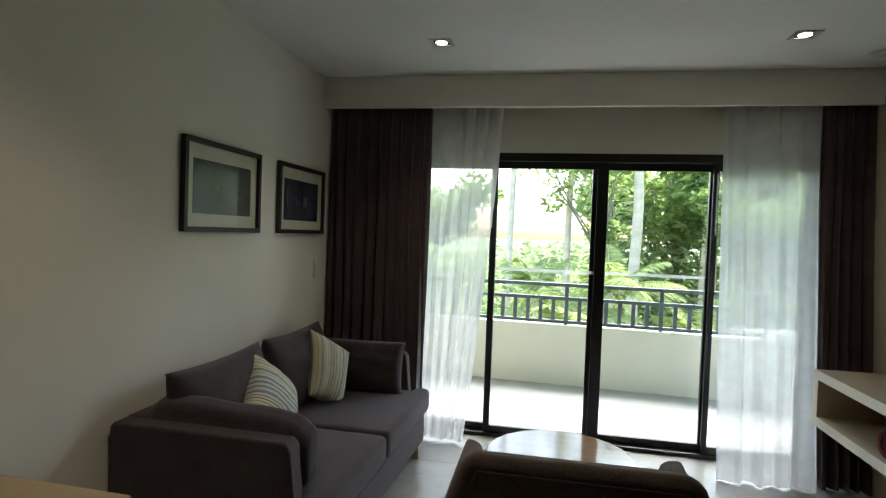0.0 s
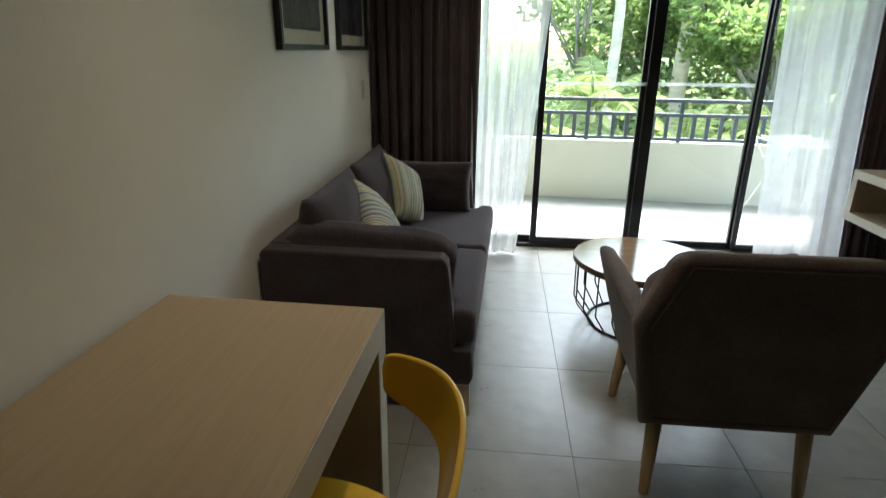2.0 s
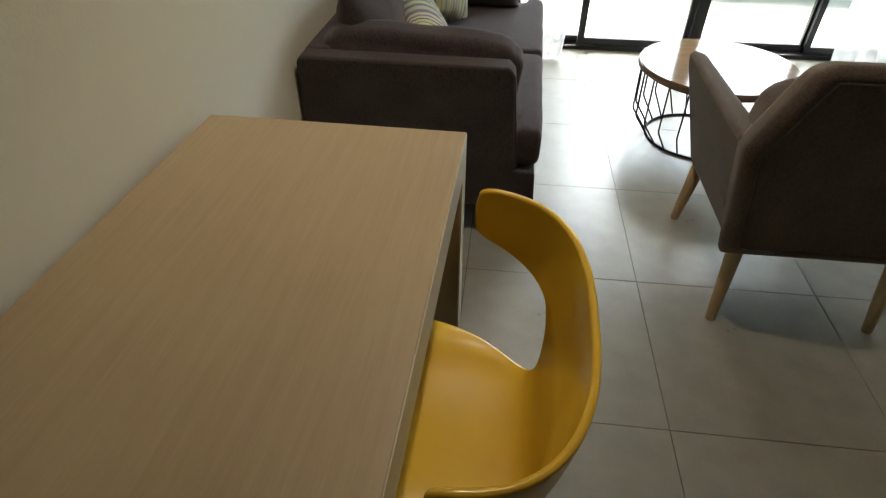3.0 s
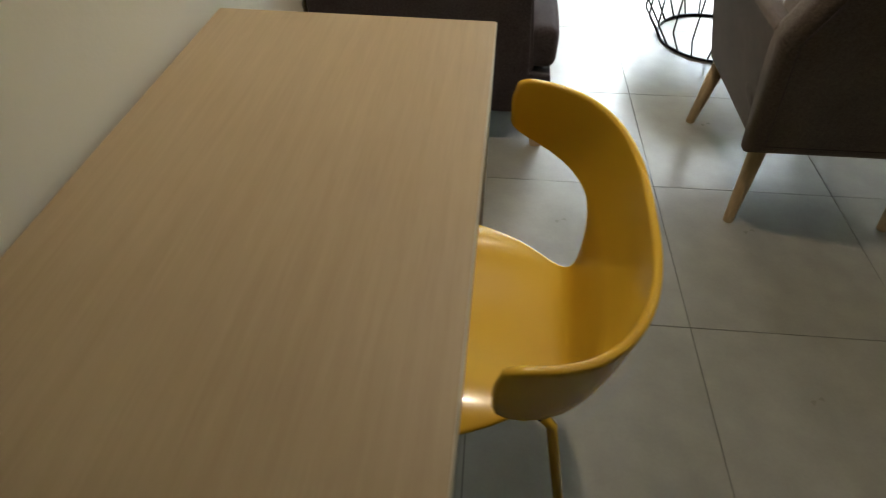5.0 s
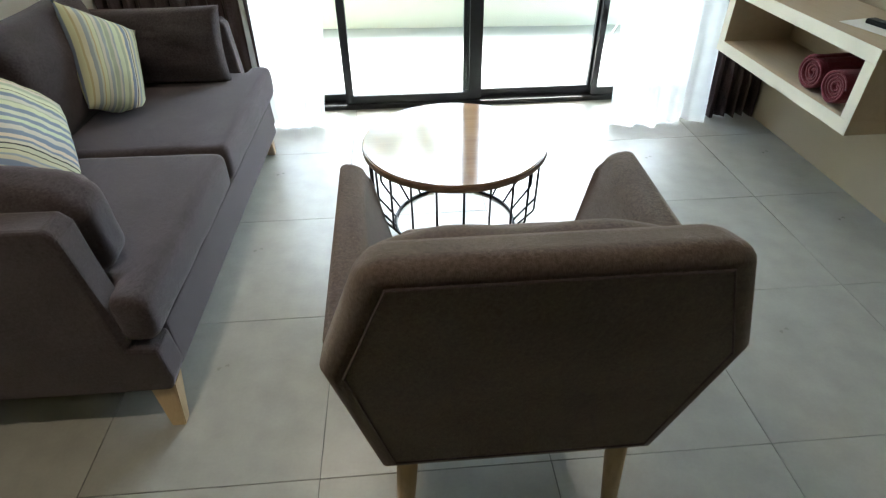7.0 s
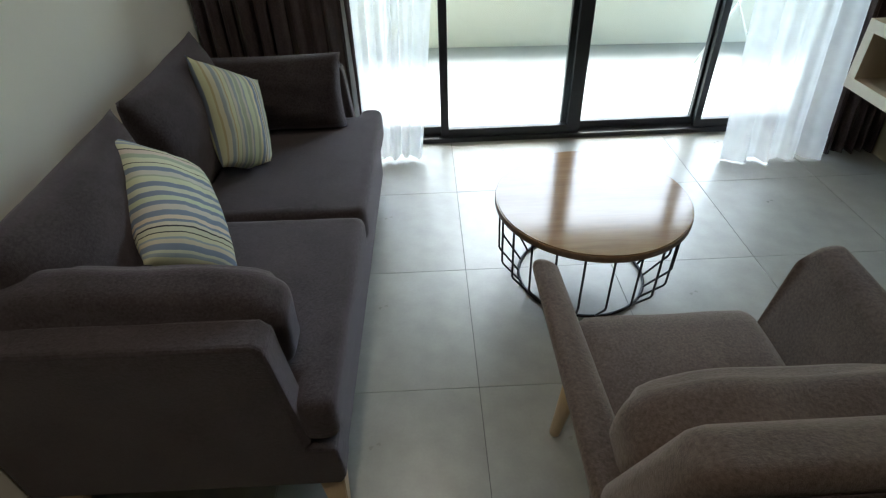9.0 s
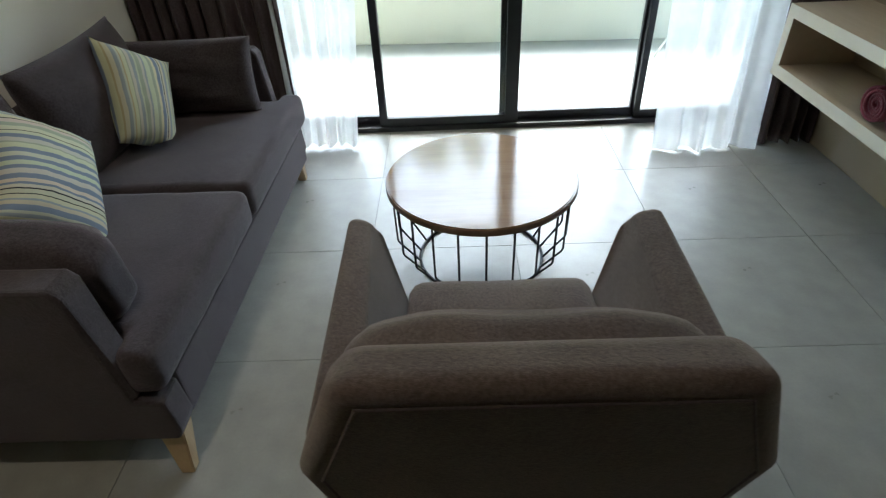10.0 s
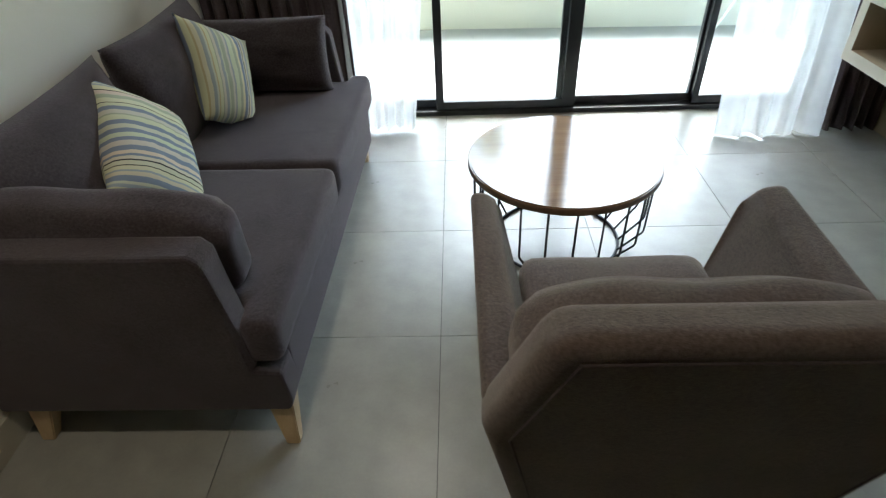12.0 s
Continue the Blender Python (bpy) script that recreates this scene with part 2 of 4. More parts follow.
M_OAKX = wood("shelf_laminate", (0.41, 0.32, 0.215), (0.50, 0.40, 0.275), (1, 0.05, 1), 40, 0.55)
M_EDGE = surface("cream_edge_band", (0.60, 0.54, 0.41), (0.67, 0.61, 0.48), 0.5, 8, 0.05, 200)
M_TABLE = wood("honey_ash_top", (0.19, 0.105, 0.050), (0.38, 0.245, 0.130), (0.09, 1, 1), 26, 0.11, 0.0, 0.06, 0.36)
M_RIM = wood("brown_edge_band", (0.13, 0.075, 0.04), (0.22, 0.14, 0.08), (1, 1, 0.1), 30, 0.4)
M_WIRE = surface("black_steel_wire", (0.010, 0.010, 0.011), (0.017, 0.017, 0.018), 0.45, 30, 0.05, 300, metal=0.3)
M_YELLOW = surface("yellow_moulded_plastic", (0.80, 0.475, 0.035), (0.84, 0.515, 0.045), 0.22, 4, 0.02, 300, coat=0.15, rough_var=0.02)
M_VOILE = voile("white_voile")
M_GLASS = clear_glass("door_glass")
M_FROST = voile("frosted_film", 0.30, 0.42)
M_PICGLASS = clear_glass("picture_glass", (1, 1, 1))
M_MAT = surface("cream_mount_board", (0.68, 0.66, 0.52), (0.72, 0.70, 0.56), 0.9, 10, 0.05, 300)
M_FRAME = surface("black_stained_frame", (0.008, 0.008, 0.008), (0.016, 0.014, 0.013), 0.4, 20, 0.1, 200)
M_PHOTO_A = surface("grey_street_photo", (0.014, 0.016, 0.016), (0.11, 0.11, 0.105), 0.5, 9, 0.0, 40, stretch=(1, 1, 0.35))
M_PHOTO_B = surface("night_street_photo", (0.006, 0.006, 0.012), (0.05, 0.05, 0.085), 0.5, 9, 0.0, 40, stretch=(1, 1, 0.35))
M_PHOTO_PALE = surface("pale_photo_streak", (0.09, 0.09, 0.09), (0.20, 0.20, 0.21), 0.6, 40, 0.0, 100)
M_SCREEN = surface("dark_screen", (0.004, 0.005, 0.006), (0.006, 0.007, 0.008), 0.05, 4, 0.0, 100, rough_var=0.005, spec=0.04)
M_BEZEL = surface("gloss_black_plastic", (0.005, 0.005, 0.006), (0.008, 0.008, 0.009), 0.38, 10, 0.0, 200, spec=0.15)
M_WENGE = wood("dark_brown_panel", (0.030, 0.020, 0.015), (0.058, 0.040, 0.028), (1, 0.06, 1), 40, 0.5)
M_TOWEL = surface("maroon_terry", (0.10, 0.016, 0.022), (0.19, 0.035, 0.045), 1.0, 30, 1.0, 350, sheen=0.12, spec=0.1)
M_PAPER = surface("white_paper", (0.74, 0.72, 0.66), (0.78, 0.76, 0.70), 0.8, 10, 0.02, 200)
M_WHITE = surface("white_plastic", (0.72, 0.71, 0.66), (0.77, 0.76, 0.71), 0.4, 10, 0.02, 200)
M_STEEL = surface("brushed_steel", (0.55, 0.55, 0.54), (0.65, 0.65, 0.64), 0.3, 20, 0.05, 300, metal=1.0)
M_RUBBER = surface("dark_rubber", (0.03, 0.025, 0.02), (0.05, 0.045, 0.04), 0.8, 20, 0.1, 300)
M_SKIRT = surface("skirting_tile", (0.46, 0.43, 0.35), (0.52, 0.49, 0.40), 0.4, 6, 0.05, 200)
M_LAMP = glow("lamp_glow", (1.0, 0.85, 0.66), 1.5)
M_GRASS = surface("garden_grass", (0.05, 0.09, 0.02), (0.10, 0.15, 0.04), 0.9, 0.6, 0.6, 8)
M_BARK = surface("pale_palm_bark", (0.40, 0.33, 0.24), (0.68, 0.58, 0.44), 0.9, 4, 0.6, 30, stretch=(1, 1, 2.0))
M_LIMB = surface("brown_bark", (0.16, 0.14, 0.11), (0.30, 0.27, 0.22), 0.9, 5, 0.7, 30)
M_LEAF = leafy("broad_leaf", (0.10, 0.165, 0.045), (0.32, 0.42, 0.13))
M_FROND = leafy("palm_frond", (0.20, 0.27, 0.08), (0.42, 0.47, 0.19))
M_BUSH = leafy("shrub_leaf", (0.11, 0.175, 0.06), (0.36, 0.41, 0.19))
M_DRYFROND = leafy("dry_frond", (0.16, 0.11, 0.06), (0.26, 0.20, 0.12))


# ---------------------------------------------------------------- mesh tools
def mesh_of(name, bm, material, smooth=False):
    me = bpy.data.meshes.new(name)
    bmesh.ops.recalc_face_normals(bm, faces=bm.faces)
    bm.to_mesh(me)
    bm.free()
    me.materials.append(material)
    if smooth:
        for p in me.polygons:
            p.use_smooth = True
    return me


def part(name, bm, material, parent=None, label="", smooth=False, m=None):
    ob = new(name, mesh_of(name, bm, material, smooth))
    if parent:
        ob.parent = parent
    if m is not None:
        ob.matrix_basis = m
    if label:
        ob["label"] = label
    return ob


def thing(name, label, category, m=None, group="", kind=""):
    ob = new(name)
    ob.empty_display_size = 0.1
    if m is not None:
        ob.matrix_basis = m
    return tagged(ob, label, category, group, kind)


def add_box(bm, x0, x1, y0, y1, z0, z1):
    vs = [bm.verts.new((x, y, z)) for x in (x0, x1) for y in (y0, y1) for z in (z0, z1)]
    for f in ((0, 1, 3, 2), (4, 6, 7, 5), (0, 4, 5, 1), (2, 3, 7, 6), (0, 2, 6, 4), (1, 5, 7, 3)):
        bm.faces.new([vs[i] for i in f])
    return vs


def boxm(x0, x1, y0, y1, z0, z1, bevel=0.0, seg=2):
    bm = bmesh.new()
    add_box(bm, x0, x1, y0, y1, z0, z1)
    if bevel:
        bmesh.ops.recalc_face_normals(bm, faces=bm.faces)
        bmesh.ops.bevel(bm, geom=list(bm.edges), offset=bevel, segments=seg, profile=0.6, affect='EDGES')
    return bm


def prism(pts, axis, a, b, bevel=0.0, seg=2):
    """A polygon drawn in the plane across an axis ('x', 'y' or 'z'), drawn out from a to b."""
    bm = bmesh.new()
    put = {'x': lambda p, h: (h, p[0], p[1]), 'y': lambda p, h: (p[0], h, p[1]), 'z': lambda p, h: (p[0], p[1], h)}[axis]
    lo = [bm.verts.new(put(p, a)) for p in pts]
    hi = [bm.verts.new(put(p, b)) for p in pts]
    bm.faces.new(lo)
    bm.faces.new(hi)
    for i in range(len(pts)):
        j = (i + 1) % len(pts)
        bm.faces.new((lo[i], lo[j], hi[j], hi[i]))
    if bevel:
        bmesh.ops.recalc_face_normals(bm, faces=bm.faces)
        bmesh.ops.bevel(bm, geom=list(bm.edges), offset=bevel, segments=seg, profile=0.6, affect='EDGES')
    return bm


def tube(bm, path, radii, sides=8, closed=False):
    """A round bar along a path of points; radii one a point or one for all."""
    path = [Vector(p) for p in path]
    if not hasattr(radii, "__len__"):
        radii = [radii] * len(path)
    n, rings, u = len(path), [], None
    for i, p in enumerate(path):
        a = path[(i - 1) % n] if closed or i > 0 else p
        b = path[(i + 1) % n] if closed or i < n - 1 else p
        d = (b - a).normalized()
        u = d.cross(Vector((0, 0, 1))) if u is None else u - d * d.dot(u)
        u = u.normalized() if u.length > 1e-3 else Vector((1, 0, 0))
        v = d.cross(u).normalized()
        rings.append([bm.verts.new(p + (u * math.cos(k * 2 * math.pi / sides) + v * math.sin(k * 2 * math.pi / sides)) * radii[i]) for k in range(sides)])
    for i in range(n if closed else n - 1):
        q, r = rings[i], rings[(i + 1) % n]
        for k in range(sides):
            bm.faces.new((q[k], q[(k + 1) % sides], r[(k + 1) % sides], r[k]))
    if not closed:
        bm.faces.new(rings[0])
        bm.faces.new(rings[-1])
    return bm


def disc(bm, cx, cy, z0, z1, r, sides=48):
    lo = [bm.verts.new((cx + r * math.cos(2 * math.pi * k / sides), cy + r * math.sin(2 * math.pi * k / sides), z0)) for k in range(sides)]
    hi = [bm.verts.new((v.co.x, v.co.y, z1)) for v in lo]
    bm.faces.new(lo)
    bm.faces.new(hi)
    for k in range(sides):
        j = (k + 1) % sides
        bm.faces.new((lo[k], lo[j], hi[j], hi[k]))
    return bm


def soft_box(w, d, h, r=0.04, puff=(0.02, 0.02, 0.02), wrinkle=0.006, n=14, seed=0):
    """A stuffed cushion block: rounded edges, bulging faces and shallow creases. Centre at the origin."""
    bm = bmesh.new()
    bmesh.ops.create_cube(bm, size=2.0)
    bmesh.ops.subdivide_edges(bm, edges=list(bm.edges), cuts=n, use_grid_fill=True)
    hw, hd, hh = w / 2, d / 2, h / 2
    for v in bm.verts:
        u = Vector((max(-1, min(1, v.co.x)), max(-1, min(1, v.co.y)), max(-1, min(1, v.co.z))))
        p = Vector((u.x * hw, u.y * hd, u.z * hh))
        core = Vector((max(-(hw - r), min(hw - r, p.x)), max(-(hd - r), min(hd - r, p.y)), max(-(hh - r), min(hh - r, p.z))))
        off = p - core
        if off.length > 1e-6:
            off = off.normalized() * r
        p = core + off
        bx, by, bz = 1 - u.x ** 4, 1 - u.y ** 4, 1 - u.z ** 4
        p.x += math.copysign(puff[0], u.x) * by * bz * (abs(u.x) > 0.98)
        p.y += math.copysign(puff[1], u.y) * bx * bz * (abs(u.y) > 0.98)
        p.z += math.copysign(puff[2], u.z) * bx * by * (abs(u.z) > 0.98)
        q = p * 5.0 + Vector((seed * 7.3, seed * 3.1, 0))
        p += Vector((noise.noise(q), noise.noise(q + Vector((9, 0, 0))), noise.noise(q + Vector((0, 9, 0))))) * wrinkle
        v.co = p
    return bm


def scatter_pillow(w, h, t, seed=0, n=26, fat=0.55, pinch=0.07, pull=((0, 0),) * 4):
    """A square pillow standing in the xz plane: plump in the middle, thin seams, pulled-in sides and pointed corners.
    pull: how far each corner is dragged out of square (top left, top right, low right, low left)."""
    bm = bmesh.new()
    uv = bm.loops.layers.uv.new("cloth")
    grids, cloth = [], {}
    for side in (-1, 1):
        g = []
        for i in range(n + 1):
            row = []
            for j in range(n + 1):
                u, v = 2 * i / n - 1, 2 * j / n - 1
                k = max(0.0, (1 - abs(u) ** 2.4) * (1 - abs(v) ** 2.4)) ** fat
                pin = 1 - pinch * (1 - v * v) * abs(u) ** 3
                pin2 = 1 - pinch * (1 - u * u) * abs(v) ** 3
                q = Vector((u * 2.0 + seed, v * 2.0, side * 1.5))
                y = side * t / 2 * k * (1 + 0.12 * noise.noise(q)) + 0.004 * noise.noise(q * 4) * k
                c = [(1 + a * u) * (1 + b * v) / 4 for a, b in ((-1, 1), (1, 1), (1, -1), (-1, -1))]
                dx, dz = (sum(k * q[i] for k, q in zip(c, pull)) for i in (0, 1))
                row.append(bm.verts.new((u * w / 2 * pin + dx, y, v * h / 2 * pin2 + dz)))
                cloth[row[-1]] = (u * w / 2 + 0.5, v * h / 2 + 0.5)
            g.append(row)
        grids.append(g)
        for i in range(n):
            for j in range(n):
                f = bm.faces.new((g[i][j], g[i + 1][j], g[i + 1][j + 1], g[i][j + 1]))
                for corner in f.loops:
                    corner[uv].uv = cloth[corner.vert]
    bmesh.ops.remove_doubles(bm, verts=list(bm.verts), dist=0.0005)
    return bm


# ---------------------------------------------------------------- the room
XL, XR, YB, YW, CEIL = -1.210, 2.225, -5.4, 2.33, 2.46   # left wall, right wall, back wall, window wall, ceiling
YO = 2.45                                                # outer face of the window wall
DX0, DX1, DTOP = -0.66, 2.02, 1.982                      # the door opening


def structure(name, bm, material, label, category):
    return tagged(part(name, bm, material), label, category, kind="structure")


structure("wall_left", boxm(XL - 0.15, XL, YB, YO, -0.15, CEIL + 0.15), M_WALL, "warm white painted plaster wall", "wall")
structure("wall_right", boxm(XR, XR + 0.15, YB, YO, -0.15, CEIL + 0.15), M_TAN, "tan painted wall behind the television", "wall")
# Back wall is out of view; dark so it throws little light back.
structure("wall_back", boxm(XL - 0.15, XR + 0.15, YB - 0.15, YB, -0.15, CEIL + 0.15), M_WENGE, "unseen back wall, made dark to cut bounced light", "wall")
bm = bmesh.new()
add_box(bm, XL, DX0, YW, YO, 0, CEIL)
add_box(bm, DX1, XR, YW, YO, 0, CEIL)
add_box(bm, DX0, DX1, YW, YO, DTOP, CEIL)
structure("wall_window", bm, M_WALL, "warm white wall round the balcony doors", "wall")
structure("ceiling", boxm(XL, XR, YB, YO, CEIL, CEIL + 0.15), M_CEIL, "flat white painted ceiling", "ceiling")
structure("curtain_pelmet", boxm(XL, XR, 2.11, 2.15, 2.250, CEIL - 0.001), M_WALL, "warm white boxed pelmet above the curtains", "pelmet")
floor_slab = structure("floor", boxm(XL, XR, YB, YW, -0.15, -0.0035), M_GROUT, "large grey porcelain floor tiles with dark joints", "floor")
structure("baseboard", boxm(XL, XL + 0.014, YB, YW, 0, 0.10, 0.002), M_SKIRT, "low grey tile skirting along the wall", "skirting")

# ---------------------------------------------------------------- balcony doors
doors = thing("door_1", "black aluminium sliding glass balcony doors", "sliding door", kind="structure")
FY0, FY1, STRIP = 2.325, 2.425, 1.168
part("head_rail", boxm(DX0, DX1, FY0, FY1, DTOP - 0.055, DTOP, 0.003), M_BLACK, doors)
part("sill_track", boxm(DX0, DX1, FY0, FY1, 0.0, 0.028, 0.003), M_BLACK, doors)
part("jamb", boxm(DX0, DX0 + 0.045, FY0, FY1, 0.028, DTOP - 0.055, 0.003), M_BLACK, doors)
part("jamb", boxm(DX1 - 0.045, DX1, FY0, FY1, 0.028, DTOP - 0.055, 0.003), M_BLACK, doors)


def leaf(x0, x1, y, left, right):
    frame_part = part("leaf", boxm(x0, x1, y, y + 0.032, 0.030, 0.075, 0.003), M_BLACK, doors)
    part("top_rail", boxm(x0, x1, y, y + 0.032, DTOP - 0.105, DTOP - 0.057, 0.003), M_BLACK, frame_part)
    part("stile", boxm(x0, x0 + left, y - 0.001, y + 0.033, 0.031, DTOP - 0.058, 0.003), M_BLACK, frame_part)
    part("stile", boxm(x1 - right, x1, y - 0.001, y + 0.033, 0.031, DTOP - 0.058, 0.003), M_BLACK, frame_part)
    pane = part("pane", boxm(x0 + left - 0.004, x1 - right + 0.004, y + 0.013, y + 0.019, 0.072, DTOP - 0.102), M_GLASS, frame_part)
    pane.visible_shadow = False
    return pane


leaf(DX0 + 0.046, -0.014, 2.382, 0.04, 0.035)
for x0, x1, y, left, right in ((-0.056, 0.730, 2.342, 0.044, 0.072), (0.628, 1.415, 2.382, 0.072, 0.042)):
    pane = leaf(x0, x1, y, left, right)
    strip = part("safety_strip", boxm(x0 + left, x1 - right, y + 0.0125, y + 0.0129, STRIP, STRIP + 0.022), M_FROST, doors, "pale frosted safety strip on the glass")
    strip.visible_shadow = False
leaf(1.385, DX1 - 0.046, 2.342, 0.035, 0.04)


for x in (-0.050, 1.402):
    part("pull_strip", boxm(x, x + 0.010, 2.330, 2.3405, 1.46, 1.86, 0.002), M_STEEL, doors, "bright metal pull strip")

# ---------------------------------------------------------------- curtains
def drape(name, label, material, top, bottom, y_top, y_bot, z_top, z_bot, folds, depth, seed, category="curtain", thick=0.0025, hem=0.0, nu=150, nv=40, group=""):
    """A hanging curtain: gathered folds that grow towards the hem and wander a little on the way down."""
    bm = bmesh.new()
    rows = []
    for j in range(nv + 1):
        v = j / nv
        row = []
        for i in range(nu + 1):
            u = i / nu
            uu = u + 0.018 * noise.noise(Vector((u * 6 + seed, v * 1.4, 0)))
            x0 = top[0] + (bottom[0] - top[0]) * v ** 1.3
            x1 = top[1] + (bottom[1] - top[1]) * v ** 1.3
            x = x0 + (x1 - x0) * u + 0.012 * noise.noise(Vector((u * 9, v * 2.2, seed)))
            ph = 2 * math.pi * folds * uu + 1.3 * noise.noise(Vector((u * 3.1, v * 0.9, seed * 2.0)))
            amp = depth * (0.55 + 0.45 * v) * (0.75 + 0.5 * noise.noise(Vector((u * 4.0, seed, v))))
            y = y_top + (y_bot - y_top) * v ** 1.5 + amp * (math.sin(ph) + 0.28 * math.sin(2.3 * ph + 1.1 + seed))
            z = z_top + (z_bot - z_top) * v
            row.append(bm.verts.new((x, y, z + (0.004 * math.sin(ph * 0.5 + seed) * v ** 8))))
        rows.append(row)
    for j in range(nv):
        for i in range(nu):
            bm.faces.new((rows[j][i], rows[j][i + 1], rows[j + 1][i + 1], rows[j + 1][i]))
    if hem:
        k = int(nv * (1 - hem / (z_top - z_bot)))
        fresh = {}
        for j in range(k, nv + 1):
            for i in range(nu + 1):
                c = rows[j][i].co
                fresh[j, i] = bm.verts.new((c.x, c.y - 0.004, c.z))
        for j in range(k, nv):
            for i in range(nu):
                bm.faces.new((fresh[j, i], fresh[j, i + 1], fresh[j + 1, i + 1], fresh[j + 1, i]))
    ob = tagged(part(name, bm, material, smooth=True), label, category, group)
    if thick:
        s = ob.modifiers.new("cloth", 'SOLIDIFY')
        s.thickness = thick
    return ob


drape("blackout_curtain", "dark plum-brown blackout curtain drawn to the wall", M_DRAPE, (-1.19, -0.47), (-1.19, -0.46), 2.22, 2.21, 2.43, 0.03, 9, 0.032, 1, group="blackout curtains")
drape("blackout_curtain", "dark plum-brown blackout curtain bunched beside the tan wall", M_DRAPE, (1.945, 2.232), (1.94, 2.226), 2.20, 2.03, 2.43, 0.008, 5, 0.035, 2, group="blackout curtains")
drape("sheer_curtain", "white voile curtain gathered beside the open doorway", M_VOILE, (-0.52, 0.02), (-0.50, -0.165), 2.26, 2.15, 2.43, 0.02, 5, 0.032, 3, thick=0, hem=0.09, group="sheer curtains")
drape("sheer_curtain", "white voile curtain hanging in loose folds to the floor", M_VOILE, (1.40, 1.98), (1.385, 1.92), 2.25, 1.98, 2.43, 0.010, 4, 0.034, 4, thick=0, hem=0.09, group="sheer curtains")

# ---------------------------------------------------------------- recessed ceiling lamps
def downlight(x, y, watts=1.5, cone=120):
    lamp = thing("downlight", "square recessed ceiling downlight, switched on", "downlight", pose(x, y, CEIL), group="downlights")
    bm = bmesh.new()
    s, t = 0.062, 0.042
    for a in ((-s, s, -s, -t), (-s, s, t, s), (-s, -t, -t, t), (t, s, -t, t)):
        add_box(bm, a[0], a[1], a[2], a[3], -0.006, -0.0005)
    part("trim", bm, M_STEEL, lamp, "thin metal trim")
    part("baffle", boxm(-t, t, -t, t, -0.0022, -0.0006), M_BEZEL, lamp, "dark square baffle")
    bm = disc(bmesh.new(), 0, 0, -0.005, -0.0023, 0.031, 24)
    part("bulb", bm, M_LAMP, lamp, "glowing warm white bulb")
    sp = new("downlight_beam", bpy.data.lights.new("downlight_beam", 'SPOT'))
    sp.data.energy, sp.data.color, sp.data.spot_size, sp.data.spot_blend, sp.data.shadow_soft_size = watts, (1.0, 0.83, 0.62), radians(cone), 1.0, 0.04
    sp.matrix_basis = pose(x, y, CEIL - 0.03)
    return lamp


downlight(-0.265, 1.476)
downlight(1.563, 1.516, 0.8)
# Second pair, out of view: added to light the desk and left wall.
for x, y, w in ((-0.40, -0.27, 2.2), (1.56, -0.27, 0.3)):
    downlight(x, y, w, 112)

det = thing("smoke_detector", "round white smoke detector on the ceiling", "detector", pose(2.06, 1.85, CEIL))
part("base", disc(bmesh.new(), 0, 0, -0.014, -0.0005, 0.055, 32), M_WHITE, det)
part("sensor_cap", disc(bmesh.new(), 0, 0, -0.032, -0.0141, 0.036, 32), M_WHITE, det)

sw = thing("light_switch", "small white wall switch plate near the curtain", "switch", pose(XL, 2.03, 1.135))
part("plate", boxm(0.0005, 0.008, -0.036, 0.036, -0.058, 0.058, 0.003), M_WHITE, sw)
part("rocker", boxm(0.0081, 0.012, -0.014, 0.014, -0.028, 0.028, 0.002), M_WHITE, sw)


# ---------------------------------------------------------------- framed photographs
def framed(name, label, y0, y1, z0, z1, photo, inner, streaks):
    f = thing(name, label, "picture", pose(XL, (y0 + y1) / 2, z0), group="framed photographs")
    w, h, b, d = (y1 - y0) / 2, z1 - z0, 0.024, 0.028
    for nm, a in (("frame_rail", (-w, w, 0, b)), ("frame_rail", (-w, w, h - b, h)), ("frame_stile", (-w, -w + b, b, h - b)), ("frame_stile", (w - b, w, b, h - b))):
        part(nm, boxm(0.001, d, a[0], a[1], a[2], a[3], 0.002), M_FRAME, f)
    part("mount", boxm(0.002, 0.010, -w + b, w - b, b, h - b), M_MAT, f, "cream mount board")
    iw, ih = 2 * (w - b), h - 2 * b
    py0, py1 = -w + b + inner[0] * iw, -w + b + inner[1] * iw
    pz0, pz1 = b + inner[2] * ih, b + inner[3] * ih
    ph = part("photograph", boxm(0.0101, 0.0112, py0, py1, pz0, pz1), photo, f, "dark street photograph")
    for (a0, c0, a1, c1, t) in streaks:
        bm = bmesh.new()
        p = [(py0 + (py1 - py0) * a, pz0 + (pz1 - pz0) * c) for a, c in ((a0, c0), (a1, c1))]
        q = [(p[0][0], p[0][1] - t), (p[1][0], p[1][1] - t), (p[1][0], p[1][1] + t), (p[0][0], p[0][1] + t)]
        bm.faces.new([bm.verts.new((0.0116, yy, zz)) for yy, zz in q])
        part("pale_streak", bm, M_PHOTO_PALE, ph)
    gl = part("glazing", boxm(0.016, 0.018, -w + b - 0.002, w - b + 0.002, b - 0.002, h - b + 0.002), M_PICGLASS, f)
    gl.visible_shadow = False
    return f


